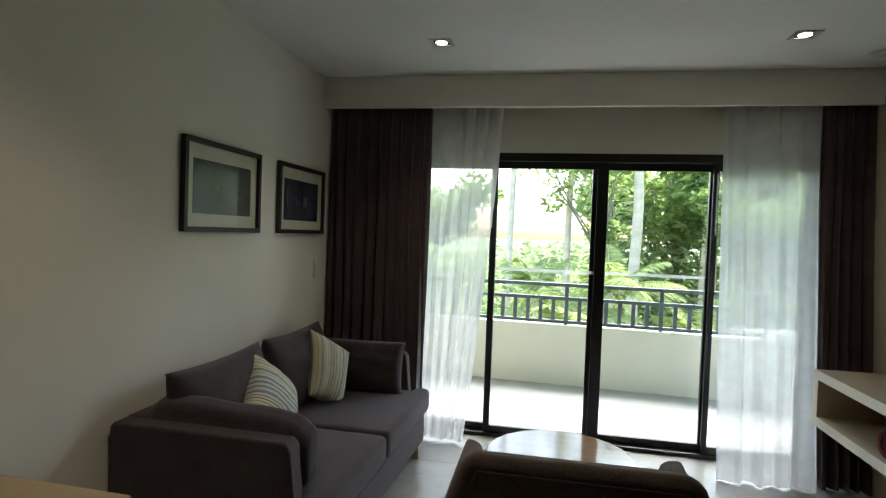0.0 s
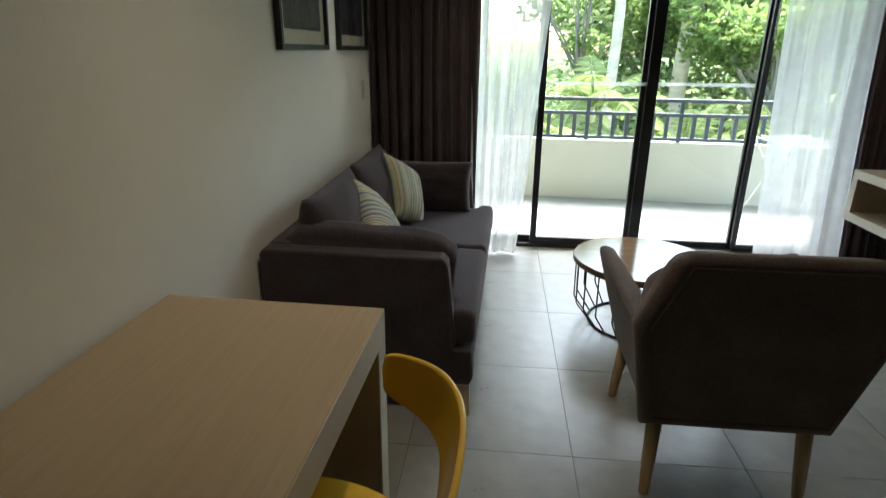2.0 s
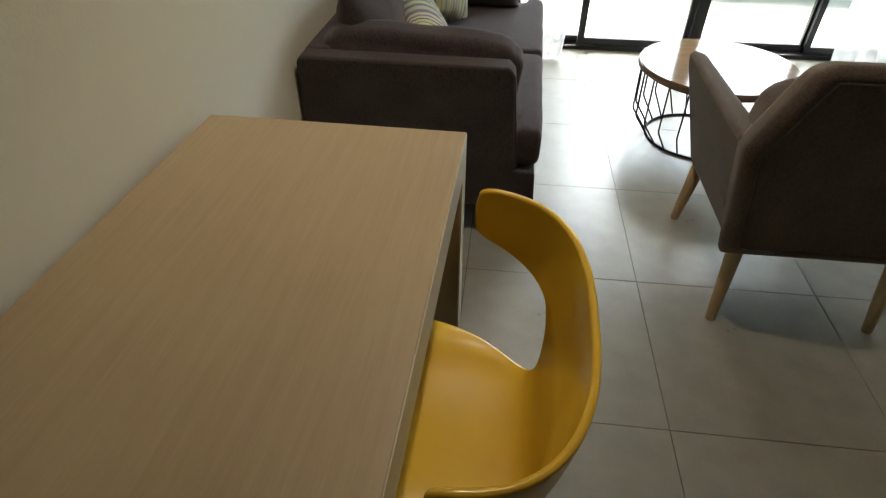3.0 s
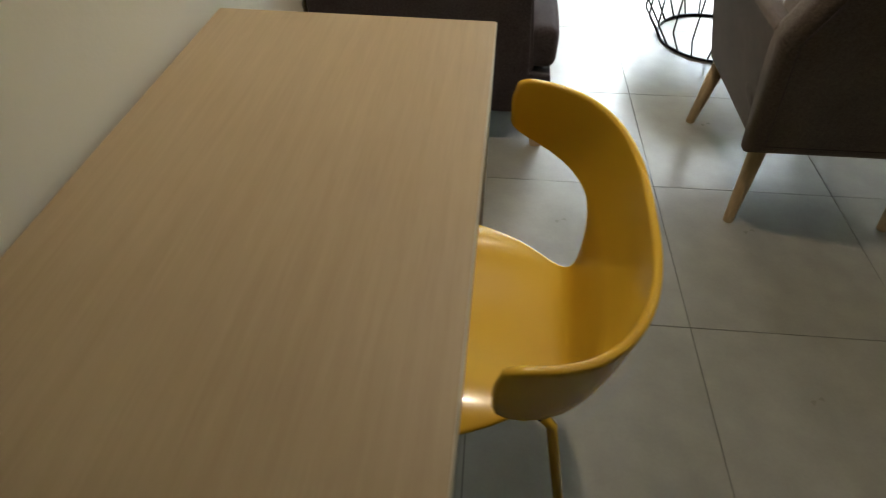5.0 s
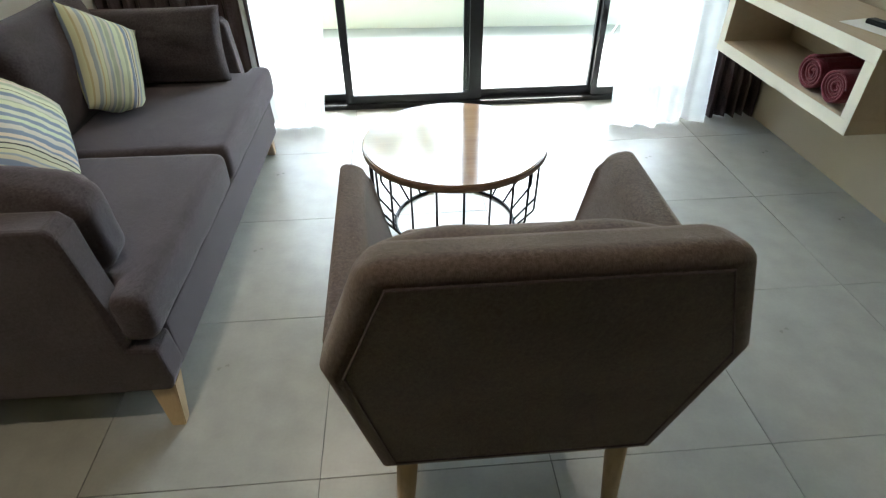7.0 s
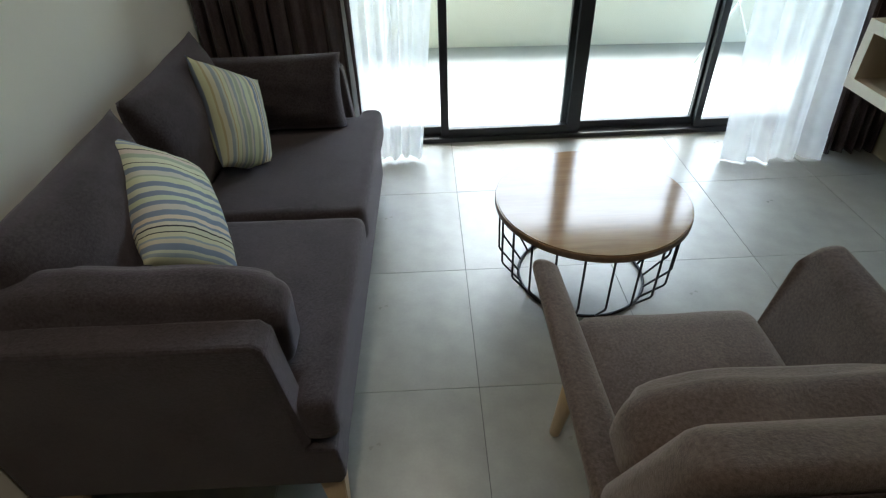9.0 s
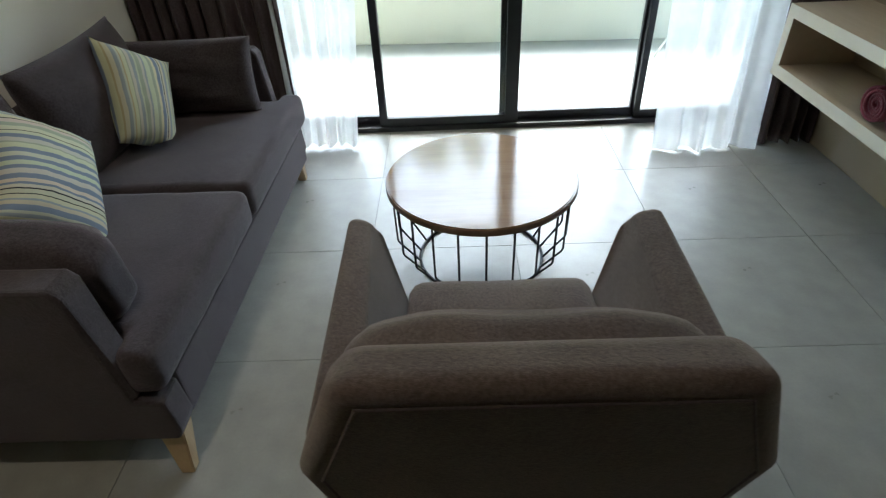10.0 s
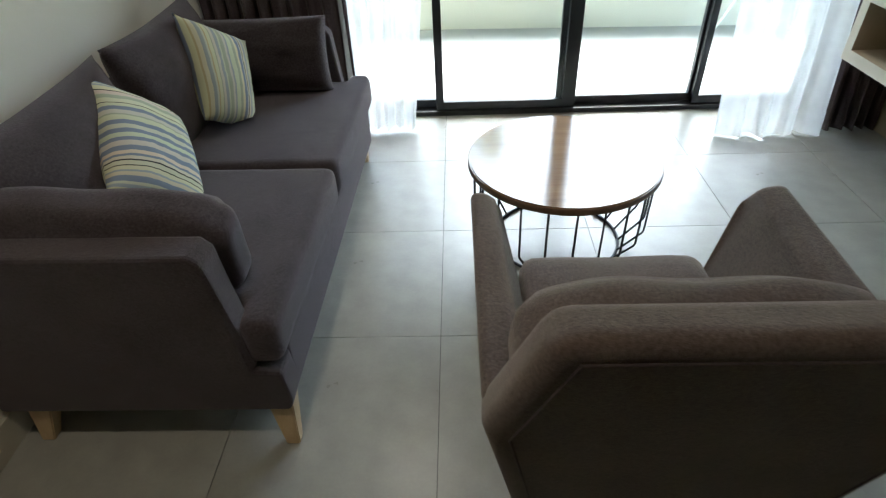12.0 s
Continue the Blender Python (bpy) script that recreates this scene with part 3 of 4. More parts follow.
framed("framed_photograph", "black framed street photograph with tram rails", 0.586, 1.232, 1.377, 1.799, M_PHOTO_A, (0.09, 0.90, 0.16, 0.82),
       [(0.05, 0.22, 0.95, 0.03, 0.0012), (0.1, 0.24, 1.0, 0.07, 0.001), (0.15, 0.25, 1.0, 0.12, 0.0008), (0.3, 0.3, 0.34, 0.36, 0.010), (0.6, 0.32, 0.64, 0.36, 0.008), (0.75, 0.33, 0.82, 0.35, 0.007), (0.36, 0.52, 0.41, 0.52, 0.016)])
framed("framed_photograph", "black framed night photograph of a colonnade", 1.448, 2.098, 1.377, 1.799, M_PHOTO_B, (0.09, 0.90, 0.15, 0.82),
       [(0.02, 0.78, 0.45, 0.42, 0.0015), (0.08, 0.52, 0.1, 0.52, 0.05), (0.17, 0.5, 0.19, 0.5, 0.042), (0.26, 0.48, 0.28, 0.48, 0.034), (0.34, 0.46, 0.36, 0.46, 0.026), (0.55, 0.48, 0.66, 0.48, 0.03), (0.9, 0.78, 0.94, 0.78, 0.005)])

# ---------------------------------------------------------------- sofa
sofa = thing("sofa", "charcoal plum two-seat fabric sofa against the wall", "sofa", pose(0, -0.025, 0))
part("base", prism([(-1.12, 0.325), (-0.386, 0.325), (-0.352, 1.800), (-1.12, 1.800)], 'z', 0.132, 0.298, 0.012, 3), M_SOFA, sofa)
part("back_frame", prism([(-1.19, 0.135), (-1.05, 0.135), (-1.09, 0.66), (-1.105, 0.675), (-1.18, 0.675), (-1.19, 0.66)], 'y', 0.300, 1.800, 0.008), M_SOFA, sofa)
ARM = [(-1.19, 0.132), (-0.378, 0.132), (-0.364, 0.165), (-0.372, 0.285), (-0.445, 0.292), (-0.480, 0.640), (-0.502, 0.664), (-1.18, 0.672), (-1.195, 0.652)]
near_arm = prism(ARM, 'y', 0.236, 0.326, 0.012, 3)
for v in near_arm.verts:
    v.co.y -= 0.012 * (v.co.z - 0.132) / 0.52
    v.co.x -= 0.012 * (v.co.z < 0.30) * (v.co.x > -0.5)
part("arm", near_arm, M_SOFA, sofa)
part("arm", prism(ARM, 'y', 1.800, 1.872, 0.012, 3), M_SOFA, sofa)


def seat_cushion(y0, y1, nose0, nose1, seed):
    pts = [(-1.06, y0), (-0.455, y0), (-0.450, nose0), (-0.352, nose0), (-0.352, nose1), (-0.450, nose1), (-0.455, y1), (-1.06, y1)]
    if abs(nose0 - y0) < 1e-6:
        pts = [(-1.06, y0), (-0.352, y0), (-0.352, nose1), (-0.450, nose1), (-0.455, y1), (-1.06, y1)]
    if abs(nose1 - y1) < 1e-6:
        pts = [(-1.06, y0), (-0.455, y0), (-0.450, nose0), (-0.352, nose0), (-0.352, y1), (-1.06, y1)]
    bm = prism(pts, 'z', 0.302, 0.442, 0.042, 5)
    for f in range(2):
        bmesh.ops.subdivide_edges(bm, edges=[e for e in bm.edges if e.calc_length() > 0.12], cuts=3, use_grid_fill=True)
    for v in bm.verts:
        q = v.co * 6 + Vector((seed * 5, 0, 0))
        v.co.z += 0.004 * noise.noise(q) + 0.003 * noise.noise(q * 3)
        v.co.x += 0.003 * noise.noise(q * 1.7) + 0.024 * (v.co.y - 1.05)
    return part("seat_cushion", bm, M_SOFA, sofa, smooth=True)


seat_cushion(0.330, 1.018, 0.242, 1.018, 1)
seat_cushion(1.026, 1.797, 1.026, 1.866, 2)


def sofa_leg(x, y, sx, sy):
    bm = bmesh.new()
    a = [bm.verts.new((x + dx, y + dy, 0.134)) for dx, dy in ((-0.035, -0.03), (0.035, -0.03), (0.035, 0.03), (-0.035, 0.03))]
    b = [bm.verts.new((x + sx + dx, y + sy + dy, 0.0)) for dx, dy in ((-0.019, -0.017), (0.019, -0.017), (0.019, 0.017), (-0.019, 0.017))]
    bm.faces.new(a)
    bm.faces.new(b)
    for i in range(4):
        j = (i + 1) % 4
        bm.faces.new((a[i], a[j], b[j], b[i]))
    bmesh.ops.recalc_face_normals(bm, faces=bm.faces)
    bmesh.ops.bevel(bm, geom=list(bm.edges), offset=0.003, segments=2, affect='EDGES')
    part("leg", bm, M_BEECH, sofa, "splayed pale beech leg")


for x, y, sx, sy in ((-0.425, 0.285, 0.020, -0.048), (-0.425, 1.825, 0.020, 0.015), (-1.10, 0.285, -0.02, -0.03), (-1.10, 1.825, -0.02, 0.015)):
    sofa_leg(x, y, sx, sy)
for y, w, seed in ((0.690, 0.70, 3), (1.425, 0.70, 4)):
    part("back_cushion", scatter_pillow(w, 0.44, 0.22, seed * 2.7, 30, 0.50, 0.075), M_SOFA, sofa, smooth=True, m=pose(-1.010, y, 0.618, 0, -12, 0) @ pose(0, 0, 0, 0, 0, 90))
tagged(part("bolster_cushion", soft_box(0.660, 0.165, 0.275, 0.062, (0.018, 0.022, 0.020), 0.012, 18, 5), M_SOFA, smooth=True, m=pose(-0.806, 0.380, 0.574, 14, 3, 0)), "charcoal plum bolster cushion lying against the sofa arm", "cushion", "sofa bolsters")
tagged(part("bolster_cushion", scatter_pillow(0.64, 0.31, 0.165, 8.1, 30, 0.30, 0.04), M_SOFA, smooth=True, m=pose(-0.790, 1.687, 0.588, -10, 0, 0)), "charcoal plum bolster cushion lying against the sofa arm", "cushion", "sofa bolsters")


def propped(centre, along, down):
    """The pose of a pillow whose top edge runs along one direction and whose sides run down another."""
    ex = Vector(along).normalized()
    ez = -Vector(down).normalized()
    m = Matrix((ex, ez.cross(ex).normalized(), ez)).transposed().to_4x4()
    m.translation = centre
    return m


def leaned_pillow(label, m, seed, cloth, size, pull):
    """A pillow propped on one corner, its low corner pressed flat on the seat."""
    bm = scatter_pillow(size[0], size[1], 0.16, seed, pull=pull)
    inv = m.inverted()
    for v in bm.verts:
        w = m @ v.co
        if w.z < 0.450:
            w.z = 0.450 - 0.03 * (0.450 - w.z)
            v.co = inv @ w
    tagged(part("scatter_pillow", bm, cloth, smooth=True, m=m), label, "pillow", "striped pillows")


leaned_pillow("striped cream, sage and blue pillow propped on the sofa back", propped((-0.872, 0.785, 0.622), (0.177, 0.226, -0.268), (0.150, -0.381, -0.150)), 1, striped("ticking_across", 1, 0.37, 3), (0.380, 0.430), ((0.03, 0.0), (0.0, 0.05), (0.0, 0.0), (0.05, -0.02)))
leaned_pillow("striped cream, sage and blue pillow propped near the bolster", propped((-0.862, 1.373, 0.632), (0.160, 0.115, -0.220), (0.150, -0.249, -0.275)), 2, striped("ticking_upright", 0, 0.37, 5), (0.340, 0.405), ((0.03, 0.0), (-0.01, 0.0), (0.01, 0.0), (0.13, 0.0)))

# ---------------------------------------------------------------- armchair
armchair = thing("armchair", "grey-brown upholstered armchair with flared arms and beech legs", "armchair", pose(0.466, 0.126, 0))


def slab(outer, inner, bevel=0.02, seg=3, crisp=()):
    """A padded panel between two outlines of the same number of corners."""
    bm = bmesh.new()
    a = [bm.verts.new(p) for p in outer]
    b = [bm.verts.new(p) for p in inner]
    bm.faces.new(a)
    bm.faces.new(b)
    for i in range(len(a)):
        j = (i + 1) % len(a)
        bm.faces.new((a[i], a[j], b[j], b[i]))
    bmesh.ops.recalc_face_normals(bm, faces=bm.faces)
    keep = [e for i in crisp for e in a[i].link_edges if b[i] in e.verts]
    bmesh.ops.bevel(bm, geom=[e for e in bm.edges if e not in keep], offset=bevel, segments=seg, profile=0.5, affect='EDGES')
    return bm


BACK = [(-0.295, 0.254), (0.295, 0.254), (0.369, 0.630), (0.280, 0.882), (-0.280, 0.882), (-0.369, 0.630)]


SEAM = [(-0.258, 0.300), (0.258, 0.300), (0.322, 0.628), (0.243, 0.838), (-0.243, 0.838), (-0.322, 0.628)]


def lean(z):
    return -0.280 - 0.100 * (z - 0.255) / 0.63


part("backrest", slab([(x, lean(z), z) for x, z in BACK], [(x * 0.97, lean(z) + 0.098 + 0.020 * (z > 0.5), z - 0.028 * (z > 0.8)) for x, z in BACK], 0.042, 6, (0, 1, 2, 5)), M_CHAIR, armchair, smooth=True)
# Raised line in place of a stitched groove; the groove's shade is its colour.
bm = bmesh.new()
tube(bm, [(x, lean(z) + 0.0005, z) for x, z in SEAM], 0.0032, 6, closed=True)
part("seam_groove", bm, M_DRAPE, armchair, "stitched seam groove drawn as a dark raised line")
for s in (-1, 1):
    out = [(s * 0.278, -0.25, 0.256), (s * 0.272, 0.315, 0.256), (s * 0.368, 0.342, 0.610), (s * 0.385, 0.325, 0.668), (s * 0.380, -0.285, 0.650)]
    inn = [(s * 0.205, -0.23, 0.256), (s * 0.205, 0.315, 0.256), (s * 0.278, 0.335, 0.610), (s * 0.325, 0.320, 0.668), (s * 0.275, -0.285, 0.640)]
    part("arm", slab([(x + 0.012 * (s < 0), y, z) for x, y, z in out], inn, 0.026, 5), M_CHAIR, armchair, smooth=True)
for ob in armchair.children:
    if ob.name.split(".")[0] in ("backrest", "arm"):
        ob.modifiers.new("normals", 'WEIGHTED_NORMAL').weight = 80
part("seat_base", boxm(-0.235, 0.235, -0.20, 0.310, 0.257, 0.318, 0.01), M_CHAIR, armchair)
part("seat_cushion", soft_box(0.475, 0.56, 0.125, 0.035, (0.004, 0.008, 0.014), 0.004, 14, 8), M_CHAIR, armchair, smooth=True, m=pose(0, 0.065, 0.380, 1.5))
bm = soft_box(0.590, 0.155, 0.430, 0.055, (0.012, 0.028, 0.012), 0.009, 18, 9)
for v in bm.verts:
    top = max(0.0, v.co.z - 0.10) / 0.12
    v.co.z += top * (0.009 * math.cos(v.co.x / 0.27 * 2 * math.pi + math.pi) - 0.004 * abs(v.co.x / 0.29) ** 6)
    v.co.y *= 1 + 0.12 * top * (1 - abs(v.co.x) / 0.30)
part("back_cushion", bm, M_CHAIR, armchair, smooth=True, m=pose(0, -0.172, 0.549, 7))
part("cushion_seam", tube(bmesh.new(), [(0.025 * k, -0.226, 0.768 + 0.004 * math.cos(k * 0.025 / 0.27 * 2 * math.pi + math.pi)) for k in range(-9, 10)], 0.003, 6), M_CHAIR, armchair, "stitched cushion seam", smooth=True)
for x, y, tx, ty in ((-0.232, -0.215, -0.020, -0.062), (0.238, -0.215, -0.006, -0.062), (-0.232, 0.27, -0.022, 0.02), (0.232, 0.27, 0.022, 0.02)):
    part("leg", tube(bmesh.new(), [(x, y, 0.258), (x + tx * 0.5, y + ty * 0.5, 0.13), (x + tx, y + ty, 0.008), (x + tx, y + ty, 0.0)], [0.026, 0.0215, 0.0165, 0.0155], 16), M_BEECH, armchair, "tapered round beech leg", smooth=True)

# ---------------------------------------------------------------- coffee table
TX, TY, TR, TZ = 0.456, 1.140, 0.350, 0.372
table = thing("coffee_table", "round wooden coffee table on a black wire cage", "coffee table", pose(TX, TY, 0))
bm = disc(bmesh.new(), 0, 0, TZ - 0.026, TZ, TR, 96)
bmesh.ops.recalc_face_normals(bm, faces=bm.faces)
bmesh.ops.bevel(bm, geom=[e for e in bm.edges if abs(e.verts[0].co.z - e.verts[1].co.z) < 1e-6], offset=0.004, segments=2, affect='EDGES')
part("tabletop", bm, M_TABLE, table, "honey-coloured ash veneer top")
bm = bmesh.new()
loops = [[bm.verts.new((r * math.cos(2 * math.pi * k / 96), r * math.sin(2 * math.pi * k / 96), z)) for k in range(96)] for r, z in ((TR + 0.0004, TZ - 0.027), (TR + 0.002, TZ - 0.025), (TR + 0.002, TZ - 0.006), (TR + 0.0004, TZ - 0.004))]
for q, r in zip(loops, loops[1:]):
    for k in range(96):
        bm.faces.new((q[k], q[(k + 1) % 96], r[(k + 1) % 96], r[k]))
part("rim", bm, M_RIM, table, "darker brown edge band", smooth=True)


def ring(r, z, t, n=72):
    return tube(bmesh.new(), [(r * math.cos(2 * math.pi * k / n), r * math.sin(2 * math.pi * k / n), z) for k in range(n)], t, 8, closed=True)


part("top_ring", ring(TR - 0.018, TZ - 0.033, 0.006), M_WIRE, table, smooth=True)
part("base_ring", ring(0.245, 0.006, 0.006), M_WIRE, table, smooth=True)
for k in range(22):
    a = 2 * math.pi * (k + 0.5) / 22
    c, s = math.cos(a), math.sin(a)
    r0, r1 = TR - 0.018, TR - 0.022
    part("wire", tube(bmesh.new(), [(r0 * c, r0 * s, TZ - 0.033), (r1 * c, r1 * s, 0.125), ((r1 - 0.005) * c, (r1 - 0.005) * s, 0.112), (0.245 * c, 0.245 * s, 0.008)], 0.0042, 6), M_WIRE, table, smooth=True)

# ---------------------------------------------------------------- desk and yellow chair
desk = thing("desk", "light oak laminate desk with slab ends along the wall", "desk", pose(-0.590, -0.415, 0, 0, 0, -1.4))
DKX, DKY0, DKY1, DKZ, DKW = 0.0, -1.06, 0.0, 0.753, 0.593      # about its far front corner
part("worktop", boxm(-DKW, DKX, DKY0, DKY1, DKZ - 0.085, DKZ, 0.0015), M_OAK, desk)
part("end_panel", boxm(-DKW + 0.018, DKX - 0.001, DKY1 - 0.075, DKY1 - 0.001, 0.0, DKZ - 0.0852, 0.0015), M_OAK, desk)
part("end_panel", boxm(-DKW + 0.018, DKX - 0.001, DKY0 + 0.001, DKY0 + 0.075, 0.0, DKZ - 0.0852, 0.0015), M_OAK, desk)
part("edge_band", boxm(DKX + 0.0002, DKX + 0.0022, DKY0 + 0.001, DKY1 - 0.001, DKZ - 0.084, DKZ - 0.002), M_EDGE, desk, "pale edge banding")
part("edge_band", boxm(DKX - 0.0008, DKX + 0.0022, DKY1 - 0.074, DKY1 - 0.002, 0.001, DKZ - 0.0842), M_EDGE, desk, "pale edge banding")

CX, CY = -0.354, -0.938
chair = thing("plastic_chair", "yellow moulded plastic chair tucked under the desk", "chair", pose(CX, CY, 0, 0, 0, -2.0))


def yellow_shell():
    """One moulded sheet: a dished seat, a narrow waist and a back band whose wings bend forward. x points to the back."""
    rows = [(-0.500, 0.414, 0.180), (-0.485, 0.428, 0.215), (-0.43, 0.436, 0.244), (-0.35, 0.434, 0.254), (-0.29, 0.430, 0.250), (-0.23, 0.427, 0.232),
            (-0.170, 0.424, 0.204), (-0.118, 0.424, 0.166), (-0.082, 0.429, 0.136), (-0.062, 0.448, 0.122), (-0.052, 0.485, 0.116), (-0.046, 0.526, 0.122),
            (-0.041, 0.552, 0.132), (-0.038, 0.570, 0.148), (-0.035, 0.584, 0.170), (-0.032, 0.594, 0.190), (-0.029, 0.602, 0.250), (-0.026, 0.612, 0.315), (-0.022, 0.626, 0.376),
            (-0.018, 0.642, 0.410), (-0.013, 0.660, 0.412), (-0.009, 0.680, 0.419), (-0.006, 0.699, 0.421), (-0.003, 0.716, 0.417), (-0.001, 0.728, 0.421), (0.0, 0.735, 0.392)]
    arc, ax, ay = [(0.0, 0.0, 0.0)], 0.216, 0.304
    for k in range(1, 401):
        th = math.pi / 2 * k / 400
        px, py = ax * (1 - math.cos(th) ** 0.74), ay * math.sin(th) ** 0.74
        arc.append((arc[-1][0] + math.hypot(px - arc[-1][1], py - arc[-1][2]), px, py))

    def along(d):
        k = next((i for i, q in enumerate(arc) if q[0] >= d), len(arc) - 1)
        if k == 0:
            return 0.0, 0.0
        (d0, x0, y0), (d1, x1, y1) = arc[k - 1], arc[k]
        f = (d - d0) / max(d1 - d0, 1e-9)
        return x0 + (x1 - x0) * f, y0 + (y1 - y0) * f

    bm = bmesh.new()
    n, grid = 44, []
    for x, z, w in rows:
        line = []
        up = max(0.0, min(1.0, (z - 0.455) / 0.10)) if x > -0.10 else 0.0
        for i in range(n + 1):
            t = 2 * i / n - 1
            s = w * t * (1.22 if t < 0 and 0.44 < z < 0.59 else 1.0)
            roll = max(0.0, min(1.0, (w - 0.11) / 0.10))
            fx, fy, fz = x, s, z + roll * (0.85 * s * s - 14.5 * s ** 4)
            if x < -0.42:
                fz = z + 0.30 * s * s - 8.0 * s ** 4
            back, out = along(abs(s))
            bx, by = x - back, math.copysign(out, s)
            bz = z + 0.085 * s * s * max(0.0, min(1.0, (z - 0.60) / 0.1))
            line.append(bm.verts.new((fx + (bx - fx) * up, fy + (by - fy) * up, fz + (bz - fz) * up)))
        grid.append(line)
    for j in range(len(rows) - 1):
        for i in range(n):
            bm.faces.new((grid[j][i], grid[j][i + 1], grid[j + 1][i + 1], grid[j + 1][i]))
    return bm


shell = part("shell", yellow_shell(), M_YELLOW, chair, smooth=True)
mod = shell.modifiers.new("wall", 'SOLIDIFY')
mod.thickness, mod.offset = 0.013, 0.0
mod = shell.modifiers.new("round", 'SUBSURF')
mod.levels = mod.render_levels = 1
for s in (-1, 1):
    for top, foot in (((-0.104, 0.168 * s), (-0.026, 0.23 * s)), ((-0.38, 0.16 * s), (-0.46, 0.20 * s))):
        lg = part("leg", tube(bmesh.new(), [(top[0] - 0.07, top[1] * 0.6, 0.396), (top[0] - 0.004, top[1], 0.384), (top[0] + 0.01, top[1] * 1.02, 0.366), (foot[0], foot[1], 0.012)], [0.010, 0.010, 0.010, 0.0095], 12), M_YELLOW, chair, "yellow painted steel leg", smooth=True)
        part("foot_cap", tube(bmesh.new(), [(foot[0], foot[1], 0.014), (foot[0], foot[1], 0.0)], 0.0115, 12), M_RUBBER, lg, "dark rubber foot cap")
        part("socket", tube(bmesh.new(), [(top[0] - 0.018, top[1] * 0.90, 0.390), (top[0] - 0.004, top[1], 0.384)], 0.0122, 12), M_WIRE, lg, "dark socket")

# ---------------------------------------------------------------- television wall
shelf = thing("wall_shelf", "pale wood open box shelf fixed to the wall", "shelf")
SX, SY0, SY1, SZ0, SZ1, ST = 1.878, 0.965, 1.97, 0.402, 0.715, 0.052
part("top_board", boxm(SX, XR - 0.001, SY0, SY1, SZ1 - ST, SZ1, 0.0015), M_OAKX, shelf)
part("bottom_board", boxm(SX, XR - 0.001, SY0, SY1, SZ0, SZ0 + ST, 0.0015), M_OAKX, shelf)
part("side_board", boxm(SX, XR - 0.001, SY0 + 0.0005, SY0 + ST, SZ0 + ST + 0.0002, SZ1 - ST - 0.0002, 0.0015), M_OAKX, shelf)
part("side_board", boxm(SX, XR - 0.001, SY1 - ST, SY1 - 0.0005, SZ0 + ST + 0.0002, SZ1 - ST - 0.0002, 0.0015), M_OAKX, shelf)
part("back_board", boxm(XR - 0.012, XR - 0.002, SY0 + ST, SY1 - ST, SZ0 + ST, SZ1 - ST), M_OAKX, shelf)
bm = bmesh.new()
for b in ((SY0, SY1, SZ1 - ST, SZ1), (SY0, SY1, SZ0, SZ0 + ST), (SY0, SY0 + ST, SZ0 + ST, SZ1 - ST), (SY1 - ST, SY1, SZ0 + ST, SZ1 - ST)):
    add_box(bm, SX - 0.0022, SX - 0.0002, b[0] + 0.0003, b[1] - 0.0003, b[2] + 0.0003, b[3] - 0.0003)
part("edge_band", bm, M_EDGE, shelf, "cream edge banding")


def rolled_towel(x, y, z, r, length, seed):
    """A towel rolled up: a spiral sheet with soft thickness, lying along x."""
    t = thing("rolled_towel", "maroon terry towel rolled up on the shelf", "towel", pose(x, y, z), group="rolled towels")
    bm = bmesh.new()
    n, turns, rows = 90, 4.2, []
    th = r / (turns + 0.6)
    for k in range(n + 1):
        a = 2 * math.pi * turns * k / n + seed
        rr = 0.008 + (r - 0.010) * k / n
        for_row = []
        for j in range(7):
            xx = length * j / 6 + 0.006 * noise.noise(Vector((k * 0.13, j, seed))) + 0.012 * (1 - k / n)
            w = rr * (1 + 0.03 * noise.noise(Vector((k * 0.2, j * 0.8, seed + 3))))
            for_row.append(bm.verts.new((xx, w * math.cos(a) * 1.05, r + w * math.sin(a) * 0.97)))
        rows.append(for_row)
    for k in range(n):
        for j in range(6):
            bm.faces.new((rows[k][j], rows[k + 1][j], rows[k + 1][j + 1], rows[k][j + 1]))
    ob = part("roll", bm, M_TOWEL, t, smooth=True)
    s = ob.modifiers.new("pile", 'SOLIDIFY')
    s.thickness, s.offset = th * 0.78, 0.0
    core = tube(bmesh.new(), [(0.03, 0, r), (length - 0.01, 0, r)], r * 0.9, 20)
    part("inner_folds", core, M_TOWEL, t)


rolled_towel(1.898, 1.285, SZ0 + ST + 0.003, 0.068, 0.27, 0.4)
rolled_towel(1.888, 1.125, SZ0 + ST + 0.003, 0.066, 0.27, 1.7)

tagged(part("paper_sheet", boxm(-0.075, 0.075, -0.105, 0.105, 0.0, 0.0012), M_PAPER, m=pose(2.04, 1.21, SZ1 + 0.0003, 0, 0, 12)), "white information sheet lying on the shelf", "paper")
rem = thing("remote_control", "black remote control lying on the paper sheet", "remote", pose(2.06, 1.175, SZ1 + 0.0018, 0, 0, 100))
part("body", boxm(-0.095, 0.095, -0.022, 0.022, 0.0, 0.018, 0.006, 3), M_BEZEL, rem)
for i in range(5):
    for j in range(3):
        part("button", boxm(-0.07 + i * 0.026 - 0.007, -0.07 + i * 0.026 + 0.007, -0.0135 + j * 0.0135 - 0.004, -0.0135 + j * 0.0135 + 0.004, 0.0181, 0.0198, 0.0008, 1), M_RAIL, rem)

